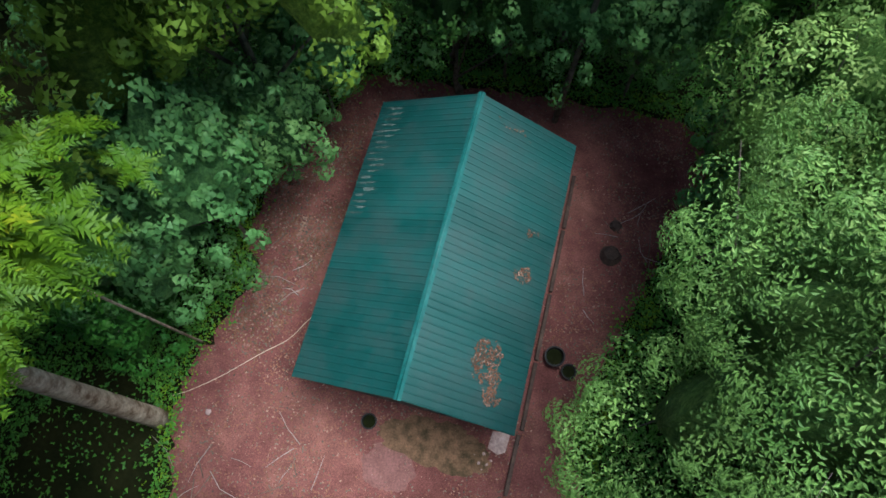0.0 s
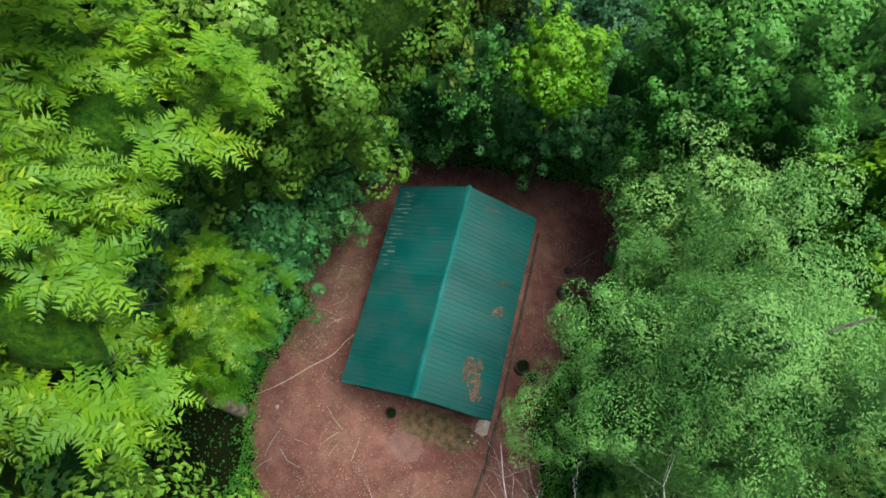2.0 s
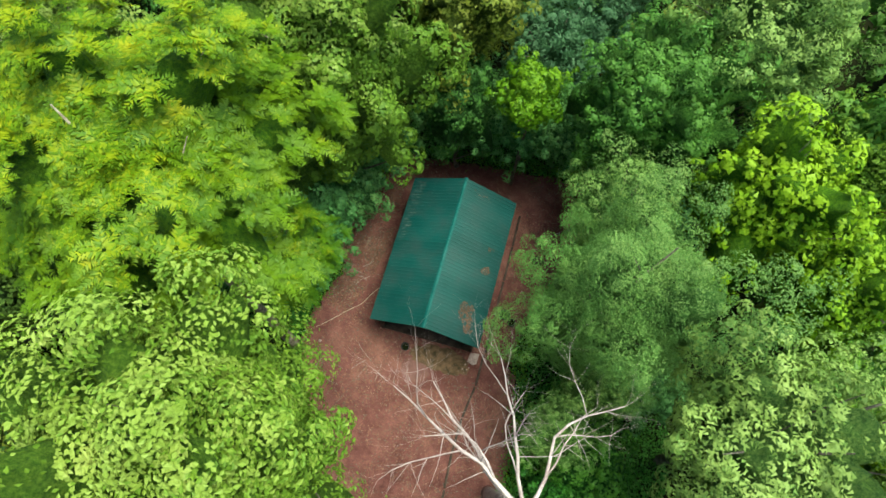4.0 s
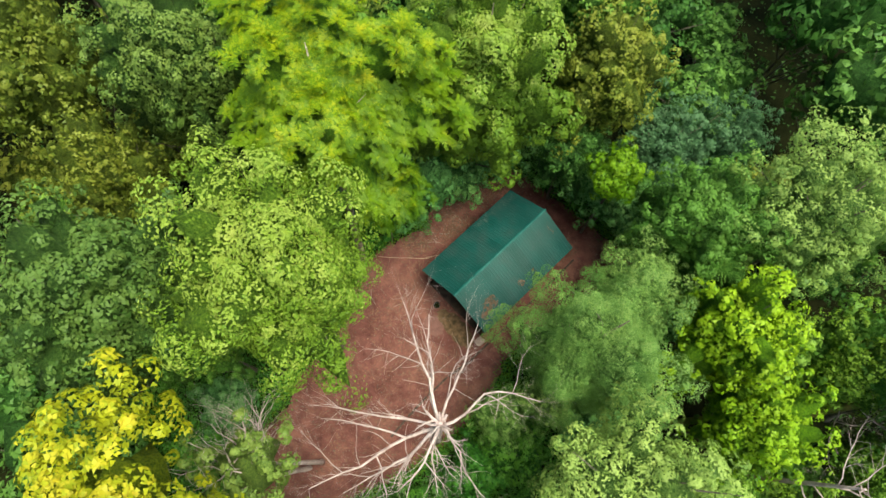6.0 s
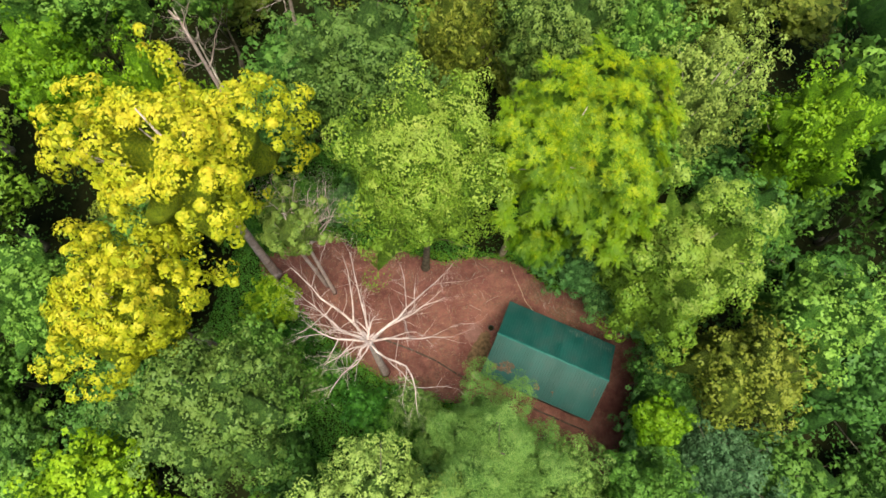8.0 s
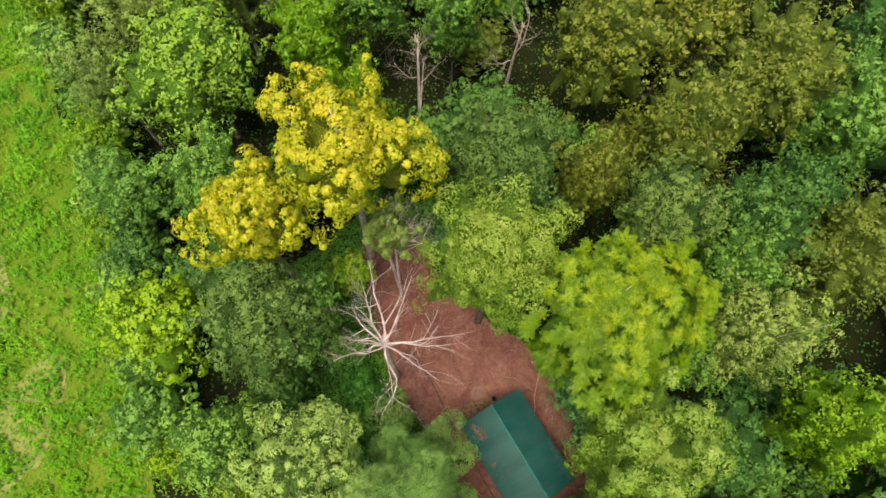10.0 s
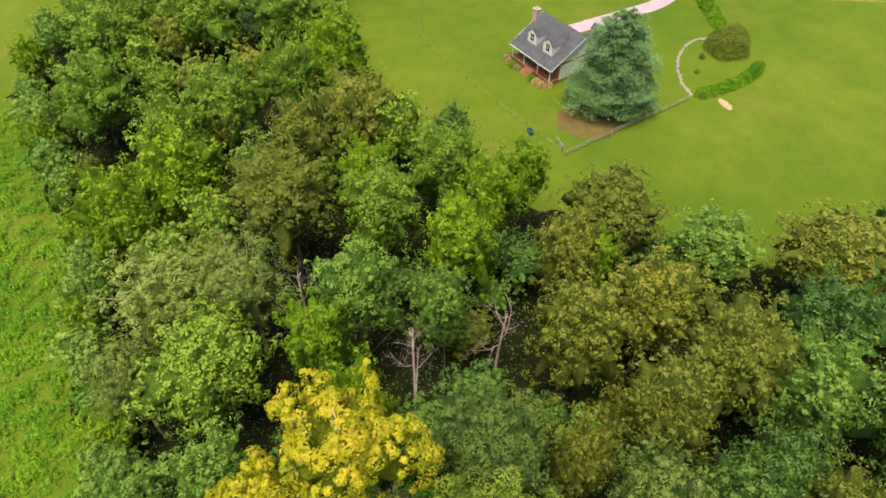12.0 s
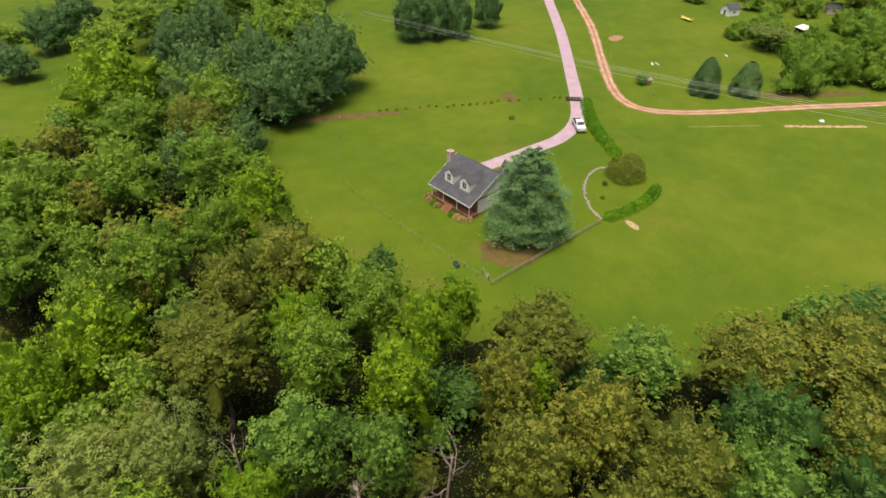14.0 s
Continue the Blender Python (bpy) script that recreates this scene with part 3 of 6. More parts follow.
DRIVE = [(-252, -149), (-238.3, -138.8), (-201.6, -110.8), (-168.8, -87.8), (-151.3, -75.8), (-138.4, -68.6), (-127, -66.6), (-117, -68.6), (-106, -71.5), (-98, -73.5)]
ribbon("driveway", DRIVE, 4.0, 0.05, CONCRETE, "pale pinkish concrete drive that bends down to the house", "driveway", 0.05)
ROAD = [(-262, -142), (-246, -129.8), (-215.5, -105.8), (-189, -88), (-168, -73.5), (-158.5, -63.5), (-159, -54), (-168.5, -42), (-186, -26), (-207, -5.5), (-232, 18)]
ribbon("dirt_road", ROAD, 3.3, 0.05, ROAD_CLAY, "orange clay farm track that bends past the lawn", "road", 0.25)
for side in (-0.8, 0.8):
    c = spline(ROAD, 3)
    d = np.gradient(np.array(c), axis=0)
    d /= np.linalg.norm(d, axis=1, keepdims=True)
    ribbon("wheel_rut", [(p[0] - q[1] * side, p[1] + q[0] * side) for p, q in zip(c, d)], 0.75, 0.085, RUT_CLAY, "pale wheel rut worn along the clay track", "rut", 0.12)
disc_patch("soil", -79.0, -48.6, 7.4, 5.4, 0.03, BARE, "bare brown soil under the big pine", "ground", 5)
disc_patch("soil", -140.1, -91.6, 4.2, 2.2, 0.04, BARE, "worn brown patch beside the row of shrubs", "ground", 6, 40)
disc_patch("soil", -97.5, -120.5, 18, 2.4, 0.03, BARE, "bare brown strip along the edge of the wood", "ground", 7, 141)
disc_patch("soil", -210, -93, 3.5, 2.4, 0.03, ROAD_CLAY, "small bare clay patch in the pasture", "ground", 8)
ribbon("bare_strip", [(-171.5, -24.3), (-175.5, -19.4), (-179.5, -14.6), (-185.5, -7.3)], 1.3, 0.04, STRAW, "pale bare strip in the grass beside the track", "ground", 0.45)
disc_patch("soil", -199, -25.5, 18, 2.6, 0.03, BARE, "brown verge under the hedge trees", "ground", 10, 135)
disc_patch("dry_grass", 35.5, -26, 6.5, 3.4, 0.06, DRY_GRASS, "pale dry patch in the meadow", "ground", 21, 30)
disc_patch("dry_grass", 31, -44, 8, 2.6, 0.06, DRY_GRASS, "pale dry patch in the meadow", "ground", 22, 75)
ribbon("worn_path", [(-154.5, -44.1), (-161, -36.8), (-168, -29.2)], 0.7, 0.035, DRY_GRASS, "thin worn path across the lawn", "path", 0.12)
disc_patch("straw", -101.3, -34.5, 1.9, 0.9, 0.05, STRAW, "pale straw heap on the lawn", "straw", 11, 70)
disc_patch("soil", 0.9, 1.9, 1.9, 0.8, 0.075, MOSS, "mossy brown soil before the shed", "ground", 12, -8)
disc_patch("soil", -0.6, 1.1, 0.8, 0.9, 0.062, DUST, "grey dusty patch on the clay", "ground", 13, 10)

# ---- kinds of trees ----
tree_kind("star", 11, 6.1, 27.5, 14.5, 600, 0, 0.68, "star", "star", 0.30, PALE_BARK, 0.40, lobes=35, waist=0.44)
# small separate tree that stands in for the star tree's low east limb
tree_kind("star_limb", 63, 2.3, 17.6, 13.2, 80, 0, 0.58, "star", "star", 0.05, PALE_BARK, 0.1, lobes=7)
tree_kind("maple", 12, 5.6, 28.6, 8.5, 400, 50000, 0.18, "maple", girth=0.34, tuft=0.080, lobes=30, single=False)
tree_kind("maple", 13, 5.2, 25, 3.5, 520, 60000, 0.17, "maple", girth=0.3, tuft=0.074, lobes=30, waist=0.45)
tree_kind("fine", 14, 5.0, 22.5, 4.5, 1250, 125000, 0.088, "fine", "narrow", girth=0.28, tuft=0.048, lobes=18, single=False, waist=0.34)
tree_kind("fine", 15, 5.4, 24, 7.0, 480, 26000, 0.18, "dusty", "narrow", girth=0.3, tuft=0.053, lobes=21)
tree_kind("near_broad", 41, 5.0, 22, 2.0, 722, 40000, 0.15, "broad", girth=0.3, tuft=0.053, lobes=39)
tree_kind("lime", 16, 3.8, 20, 2.0, 470, 10709, 0.226, "lime", girth=0.21, tuft=0.062, lobes=30)
tree_kind("lime", 17, 5.0, 21, 2.0, 432, 8568, 0.237, "lime", girth=0.28, tuft=0.062, lobes=34)
tree_kind("lime_top", 47, 2.2, 13.5, 8.8, 180, 7000, 0.15, "lime", girth=0.12, tuft=0.09, lobes=9)
tree_kind("broad", 18, 5.0, 22, 2.0, 432, 8924, 0.237, "broad", girth=0.3, tuft=0.062, lobes=34)
tree_kind("broad", 19, 5.0, 22, 2.0, 392, 8924, 0.237, "broad", girth=0.3, tuft=0.068, lobes=26)
tree_kind("broad", 20, 5.0, 22, 2.0, 470, 8924, 0.237, "broad", girth=0.3, tuft=0.056, lobes=45)
tree_kind("fresh", 48, 5.0, 22, 1.5, 650, 10500, 0.237, "fresh", girth=0.3, tuft=0.062, lobes=39)
tree_kind("fresh", 49, 5.0, 22, 1.5, 600, 10500, 0.237, "fresh", girth=0.3, tuft=0.065, lobes=30)
tree_kind("fill_fresh", 51, 4.0, 13, 0.6, 247, 2400, 0.36, "fresh", girth=0.2, tuft=0.074, lobes=14)
tree_kind("far_fresh", 52, 8.0, 22, 0.5, 520, 6375, 0.38, "fresh", girth=0.34, tuft=0.05, lobes=49)
tree_kind("far_olive", 53, 8.0, 22, 0.5, 520, 6375, 0.38, "olive", girth=0.34, tuft=0.05, lobes=49)
tree_kind("dark", 21, 5.0, 21, 1.2, 418, 8210, 0.237, "dark", girth=0.3, tuft=0.062, lobes=32)
tree_kind("dark", 22, 5.0, 21, 1.2, 444, 8210, 0.237, "dark", girth=0.3, tuft=0.062, lobes=41)
tree_kind("olive", 23, 5.0, 22, 2.0, 496, 8924, 0.231, "olive", girth=0.3, tuft=0.056, lobes=39)
tree_kind("olive", 24, 5.0, 22, 2.0, 444, 8924, 0.237, "olive", girth=0.3, tuft=0.062, lobes=32)
tree_kind("gold", 25, 6.2, 31.5, 15.0, 760, 30000, 0.20, "gold", girth=0.36, bark=DEAD_WOOD, tuft=0.050, lobes=20, gaps=0.42)
tree_kind("thin_top", 62, 2.8, 21, 12.0, 240, 6500, 0.16, "tan", girth=0.18, bark=DEAD_WOOD, tuft=0.075, lobes=10, gaps=0.60)
tree_kind("gold", 26, 4.6, 26, 12.0, 480, 21000, 0.20, "gold", girth=0.3, bark=DEAD_WOOD, tuft=0.056, lobes=12, gaps=0.22)
tree_kind("soft", 61, 5.0, 23, 3.0, 700, 25000, 0.175, "soft", girth=0.3, tuft=0.058, lobes=38)
tree_kind("tan", 27, 5.0, 22, 2.0, 650, 13125, 0.18, "tan", girth=0.28, bark=GREY_WOOD, tuft=0.05, lobes=45, gaps=0.15)
tree_kind("cedar", 28, 4.2, 13, 0.3, 439, 13000, 0.2, "cedar", "narrow", girth=0.2, tuft=0.056, lobes=26)
tree_kind("pale_sapling", 44, 2.5, 10, 0.6, 380, 24000, 0.080, "fine", "narrow", girth=0.09, tuft=0.068, lobes=12)
tree_kind("sapling", 29, 2.5, 8, 1.0, 156, 6500, 0.15, "shade", girth=0.09, tuft=0.081, lobes=12)
tree_kind("sapling", 30, 2.5, 8, 0.8, 156, 6500, 0.14, "shade", girth=0.09, tuft=0.081, lobes=12)
tree_kind("bush", 31, 2.3, 5, 0.1, 137, 6500, 0.13, "under", girth=0.05, tuft=0.081, lobes=12)
tree_kind("far_dark", 33, 8.0, 21, 0.5, 520, 6375, 0.38, "blue", girth=0.34, tuft=0.05, lobes=49, waist=0.30, steep=0.75)
tree_kind("pasture_tree", 64, 8.0, 19, 0.3, 520, 6375, 0.38, "blue", girth=0.34, tuft=0.05, lobes=40, waist=0.22, steep=0.6)
tree_kind("far_lime", 34, 8.0, 21, 0.5, 520, 6375, 0.38, "lime", girth=0.34, tuft=0.05, lobes=49)
tree_kind("hedge_tree", 38, 6.0, 10, 0.2, 320, 3900, 0.30, "fresh", girth=0.2, tuft=0.06, lobes=22, waist=0.18, steep=0.75)
tree_kind("fill_broad", 35, 4.0, 13, 1.0, 137, 2300, 0.36, "broad", girth=0.2, tuft=0.074, lobes=14)
tree_kind("fill_dark", 36, 4.0, 13, 0.6, 137, 2300, 0.36, "dark", girth=0.2, tuft=0.074, lobes=14)
tree_kind("fill_olive", 37, 4.0, 13, 1.0, 137, 2300, 0.36, "olive", girth=0.2, tuft=0.074, lobes=14)

LIMEY = "tall broad-crowned tree with spiky yellow-green leaf sprays"
PALE = "tall tree with clumped pale green leaves beside the clearing"
ASHY = "dense round tree with small grey-green leaves overhanging the shed"
BRIGHT = "bright yellow-green leafy tree in the wood"
GREEN = "full green broadleaf tree in the wood"
DARK = "dark green broadleaf tree in the wood"
OLIVE = "olive and rust tinged tree in the wood"
GOLD = "tall tree turning golden yellow"
TAN = "thinning tan and green tree with dry twigs"

# round the clearing
tree("star", -8.5, 1.95, 27.5, 6.2, LIMEY, variant=0, turn=0, lean=(-2.2, 3.0), squash=0.92)
# added in place of a low limb reaching east from the tree above
tree("star_limb", -7.5, 4.6, 17.0, 1.85, "low limb of the tall yellow-green tree, built as a separate slender tree", variant=0, turn=0, lean=(3.0, -1.6))
tree("maple", -5.5, -4.6, 28.6, 5.1, PALE, variant=0, turn=0)
tree("fine", 9.1, 3.5, 22.0, 5.1, ASHY, variant=0, turn=0)
tree("pale_sapling", 9.6, 9.0, 15.5, 3.4, "smaller round tree with small grey-green leaves", variant=0, turn=130)
tree("maple", -5.4, 12.4, 25.8, 5.0, PALE, variant=1, turn=40)
tree("lime", 15.0, 8.5, 19.5, 3.4, BRIGHT, variant=0)
tree("lime", 18.8, 5.0, 17.2, 3.1, BRIGHT, variant=0)
tree("dark", 0.6, 15.6, 13, 2.6, DARK)
tree("lime_top", 4.5, 14.6, 13.5, 2.1, "small bright green tree among dark ones", variant=0)
tree("near_broad", 10.6, 14.0, 18.5, 4.4, GREEN)
tree("fine", 15.2, 16.8, 22.5, 5.4, "round tree with pale dusty green leaves", variant=1)
tree("fine", 14.6, -2.8, 21.5, 5.6, "round tree with pale dusty green leaves", variant=1)
tree("bush", 9.6, -3.6, 7, 3.0, "bright green undergrowth bush at the clearing's edge")
tree("near_broad", -9.4, -9.8, 20, 2.9, GREEN)
tree("soft", -18.6, 1.0, 25.5, 4.4, GREEN)
tree("olive", -18.6, -6.0, 22, 3.2, OLIVE)
tree("broad", -21.5, 8.2, 22, 4.1, GREEN)
tree("soft", -12.0, -10.8, 26, 5.4, "soft blue-green broadleaf tree in the wood", variant=0)
tree("olive", 0.2, 19.1, 20, 4.2, OLIVE)
tree("dark", -2.3, 26.9, 22, 6.5, DARK)
tree("broad", -4.2, 22.8, 21.5, 4.6, GREEN)
tree("lime", -18.0, 21.0, 22.5, 4.2, BRIGHT, variant=1)
tree("cedar", 6.3, 20.2, 13, 4.4, "feathery grey-green cedar in the wood")
tree("cedar", 9.6, 24.6, 12, 3.0, "feathery grey-green cedar in the wood")
tree("broad", 7.8, -12.7, 18, 3.9, GREEN)
tree("gold", -1.6, -17.6, 32.2, 6.3, GOLD, variant=0, turn=0)
tree("gold", 6.2, -18.8, 27.8, 4.4, GOLD, variant=1, turn=60)
tree("lime", -5.6, -22.0, 27, 3.6, "tall tree with green and yellowing leaves", variant=1)
tree("thin_top", -1.6, -12.8, 20.5, 2.7, "small half-bare tree with yellowing leaves", variant=0)
tree("lime", 1.9, -15.2, 9, 2.2, "low tree with yellow-green leaves at the end of the clay", variant=0)
tree("broad", 18.5, -8.5, 20, 4.2, GREEN)
tree("broad", 27.5, 13.0, 21, 4.6, GREEN)
tree("lime", 20.5, -3.5, 17, 3.4, BRIGHT)
tree("dark", -11.5, 18.0, 17, 4.4, DARK)
tree("broad", -14.5, 10.5, 18, 3.6, GREEN)

# towards the meadow
tree("tan", 0.5, -50.0, 22, 6.6, TAN)
tree("fresh", 1.1, -38.7, 21, 6.6, GREEN)
tree("tan", -7.0, -45.8, 22, 6.0, TAN)
tree("tan", 8.3, -43.7, 20, 4.1, TAN)
tree("lime", -8.5, -32.9, 21, 3.7, BRIGHT)
tree("broad", 12.8, -33.7, 15, 4.3, GREEN)
tree("dark", 15.9, -31.7, 10, 3.6, DARK)
tree("soft", 10.4, -14.2, 23, 5.2, "soft blue-green broadleaf tree in the wood", variant=1)
tree("lime", 17.7, -21.4, 16, 4.2, "tree with yellowing leaves at the meadow's edge")
tree("tan", -17.8, 12.3, 25, 4.6, TAN)

# west of the clearing
tree("dark", -24.6, 5.7, 23, 4.4, GREEN)
tree("olive", -28.1, -3.7, 24, 4.9, OLIVE)
tree("olive", -37.1, -1.7, 25, 6.0, OLIVE)
tree("olive", -28.8, -14.5, 25, 5.5, OLIVE)
tree("olive", -38.3, -12.0, 23, 5.4, OLIVE)
tree("dark", -30.6, 6.7, 22, 4.5, DARK)
tree("olive", -29.8, 12.8, 23, 5.2, OLIVE)
tree("broad", -40.5, 5.4, 23, 5.6, GREEN)
tree("dark", -50.2, 3.0, 22, 5.8, DARK)
tree("broad", -15.2, -35.3, 23, 5.4, GREEN)
tree("broad", -21.4, -27.6, 21, 3.8, GREEN)
tree("lime", -29.6, -33.5, 22.5, 5.1, BRIGHT)
tree("fresh", -26.7, -44.1, 22, 5.4, GREEN)
tree("lime", -28.4, -50.2, 22, 3.9, BRIGHT)
tree("fresh", -38.8, -46.4, 20.5, 5.3, GREEN)
tree("lime", -39.6, -37.2, 21, 4.2, BRIGHT)
tree("lime", -46.7, -37.7, 18.5, 3.4, BRIGHT, variant=0)
tree("dark", -48.0, -54.0, 15.5, 3.6, DARK)
tree("olive", -18.3, -54.9, 22, 7.2, OLIVE)
tree("far_olive", -39.5, -66.2, 19.5, 7.4, OLIVE)
tree("far_olive", -28.9, -66.2, 21, 6.0, OLIVE)
tree("far_lime", -11.0, -71.1, 21, 7.2, BRIGHT)
tree("far_fresh", -14.7, -80.0, 20, 6.0, GREEN)
tree("far_lime", -2.3, -69.7, 20, 6.6, BRIGHT)
tree("far_fresh", -10.6, -101.0, 19, 8.0, GREEN)
tree("far_fresh", -25.5, -82.7, 20, 7.4, GREEN)
tree("far_fresh", -36.9, -82.5, 20, 6.0, GREEN)
tree("far_fresh", -35.8, -110.7, 21, 8.6, GREEN)
tree("far_fresh", -50.7, -101.6, 21, 8.6, GREEN)
tree("far_lime", -47.2, -84.3, 20, 7.2, BRIGHT)
tree("far_fresh", -22.0, -118.2, 20, 9.0, GREEN)
tree("far_fresh", -48.5, -128.6, 22, 8.6, GREEN)
tree("far_olive", -57.5, -118.6, 21, 8.0, GREEN)
tree("far_fresh", -67.8, -126.4, 22, 8.6, GREEN)
tree("far_lime", -55.0, -147.0, 27, 11.5, BRIGHT)
tree("far_dark", -100.1, -127.5, 22, 9.5, DARK)
tree("far_dark", -112.1, -133.5, 24, 9.5, DARK)
tree("far_dark", -85.6, -126.5, 21, 9.0, DARK)
tree("far_dark", -91.3, -141.7, 24, 9.0, DARK)
tree("far_dark", -76.3, -142.7, 23, 9.0, DARK)
tree("far_fresh", -104.3, -153.7, 24, 9.0, GREEN)
tree("far_dark", -88, -174.5, 22, 9.5, DARK)
tree("far_dark", -103, -181.5, 22, 9.5, DARK)
tree("far_fresh", -122.7, -158.0, 22, 9.0, GREEN)
tree("far_fresh", -73.0, -188.0, 20, 8.5, GREEN)
tree("pasture_tree", -160.0, -147.5, 19, 7.6, "dark spreading tree in the pasture", "pasture trees")
tree("pasture_tree", -167.0, -142.5, 19, 7.4, "dark spreading tree in the pasture", "pasture trees")
tree("pasture_tree", -174.0, -137.5, 17, 6.4, "dark spreading tree in the pasture", "pasture trees")
tree("pasture_tree", -190.0, -136.0, 16, 6.0, "dark spreading tree in the pasture", "pasture trees")
tree("olive", -49.5, -24.6, 19, 6.8, OLIVE)
tree("olive", -38.6, -23.7, 21, 4.2, OLIVE)
tree("lime", -41.4, -21.6, 17, 2.8, "slim bright green tree among brown ones", variant=0)
tree("broad", -57.0, -13.1, 14.5, 6.0, GREEN)
tree("olive", -62.5, -2.0, 19.5, 7.6, OLIVE)
tree("olive", -68.4, 8.0, 21, 8.4, OLIVE)
tree("olive", -53.6, 11.4, 22, 6.5, OLIVE)
tree("dark", -46.2, 14.9, 22, 6.2, DARK)
tree("dark", -88.3, 9.4, 14, 6.6, DARK)
tree("broad", -77.9, 2.8, 16, 5.4, GREEN)
tree("far_dark", -100.3, 16.4, 14, 6.8, DARK)
tree("far_dark", -73.8, -230.4, 16, 9.0, DARK, "far trees")
tree("far_dark", -86.8, -238.4, 17, 9.0, DARK, "far trees")
tree("far_dark", -55.4, -212.8, 12, 7.0, DARK, "far trees")

tree("broad", 6.5, -27.5, 20, 4.4, GREEN)
for x, y, h, r in ((-114, -214, 17, 10), (-126, -207, 18, 11), (-138, -203, 18, 11), (-152, -196, 17, 10), (-104, -226, 17, 11), (-120, -240, 18, 12), (-96, -206, 18, 10), (-142, -222, 18, 12), (-170, -210, 17, 11), (-58, -228, 14, 8)):
    tree("far_fresh", x, y, h, r, GREEN, "far trees")
for x, y, h in ((-92, -133, 15), (-84, -137, 16), (-106, -140, 17), (-97, -147, 17), (-80, -152, 18), (-112, -148, 18), (-72, -134, 16), (-68, -122, 15), (-62, -112, 15), (-68, -152, 14), (-50, -114, 17), (-80, -138, 15)):
    tree("far_dark", x, y, h, 7.0, DARK)

for x, y, h, r in ((20.4, 7.0, 9, 2.6), (22.2, 9.6, 6, 2.0), (24.5, 4.0, 4.5, 2.6), (22.0, 1.0, 11, 3.2), (26.0, 7.5, 5, 2.6), (23.5, 14.5, 14, 3.6), (19.5, 12.0, 12, 3.0), (25.5, -2.5, 12, 3.4)):
    tree("fill_broad", x, y, h, r, "young bright green tree in the wood")

for x, y, h, r, key in ((2, 40, 20, 5.5, "fill_dark"), (-8, 36, 20, 5.5, "fill_dark"), (10, 35, 20, 5.0, "fill_dark"), (-17, 31, 21, 5.5, "fill_dark"), (-3, 48, 20, 6.0, "fill_dark"), (-14, 43, 20, 6.0, "fill_dark"), (16, 30, 19, 4.8, "fill_dark"), (-25, 38, 21, 6.0, "fill_olive"), (20, 40, 20, 6.0, "fill_broad"), (11, 46, 20, 6.0, "fill_dark"), (-24, 27, 21, 5.0, "fill_broad"), (24, 24, 20, 5.0, "fill_broad"), (-33, 30, 21, 5.5, "fill_dark")):
    tree(key, x, y, h, r, {"fill_broad": GREEN, "fill_dark": DARK, "fill_olive": OLIVE}[key])

for x, y, h, r in ((24.0, 13.5, 13, 3.4), (27.5, 3.0, 10, 3.4), (24.5, -1.5, 12, 3.3), (29.0, 9.0, 11, 3.4), (20.8, 1.2, 10, 2.8)):
    tree("fresh", x, y, h, r, "young bright green tree in the wood")

# hedge trees along the track and far garden
def evergreen(x, y, height, radius, label, seed):
    """A dense pointed evergreen, leafy down to the ground."""
    r = np.random.default_rng(seed)
    ob = thing("evergreen", pose(x, y, 0), label, "tree", "hedge trees")
    part("trunk", tube(bmesh.new(), [(0, 0, -0.1), (0, 0, height * 0.6), (0, 0, height * 0.95)], [0.22, 0.12, 0.02], 8), BARK, ob)

    def wide(f, a):
        return radius * (1 - f) ** 0.46 * (1 - 0.25 * (1 - f) ** 6) * (1 + 0.10 * np.sin(3 * a + 9 * f + seed) + 0.06 * np.sin(7 * a - 15 * f))

    n = 9000
    f, a = 1 - np.sqrt(r.random(n)), r.uniform(0, 2 * np.pi, n)
    q = wide(f, a) * r.uniform(0.90, 1.06, n)
    pos = np.stack([np.cos(a) * q, np.sin(a) * q, f * height + 0.1], 1)
    nrm = np.stack([np.cos(a), np.sin(a), np.full(n, 0.7)], 1) + r.normal(0, 0.3, (n, 3))
    rows, cols = 18, 28
    g, b = np.meshgrid(np.linspace(0, 0.98, rows), np.linspace(0, 2 * np.pi, cols, endpoint=False), indexing="ij")
    w = wide(g, b) * r.uniform(0.84, 0.95, g.shape)
    core = np.stack([np.cos(b) * w, np.sin(b) * w, g * height], 2).reshape(-1, 3)
    tris = []
    for i in range(rows - 1):
        for j in range(cols):
            p, k = i * cols + j, i * cols + (j + 1) % cols
            tris += [(p, k, p + cols), (k, k + cols, p + cols)]
    me = leaves_mesh("crown", pos, nrm, r.uniform(0.22, 0.5, n), (LEAF["blue"], YOUNG_TOPLIT["blue"], SHADED_CORE["blue"]), 0.6, r, np.stack([np.cos(a), np.sin(a), np.full(n, 1.2)], 1), r.random(n) < 0.12, True, (core, np.array(tris)))
    shared("crown", me, ob)
    return ob


evergreen(-179.5, -49.3, 11.0, 4.8, "dark pointed bushy evergreen beside the clay track", 3)
evergreen(-187.0, -40.0, 9.8, 4.9, "dark broad bushy evergreen beside the clay track", 4)
tree("hedge_tree", -201.5, -28.5, 16, 8.6, "broad green tree behind the clay track", "hedge trees")
tree("hedge_tree", -215.0, -22.0, 13, 7.0, "broad green tree behind the clay track", "hedge trees")
tree("hedge_tree", -221.0, -9.0, 16, 9.5, "broad green tree behind the clay track", "hedge trees")
tree("tan", -232, -47, 9, 8.0, "grey-green thin tree in the far garden", "far trees")
tree("hedge_tree", -246, -55, 8, 7.0, "green tree in the far garden", "far trees")
tree("hedge_tree", -283, -62, 10, 9.0, "green tree in the far garden", "far trees")
tree("hedge_tree", -262, -22, 11, 9.0, "green tree in the far garden", "far trees")
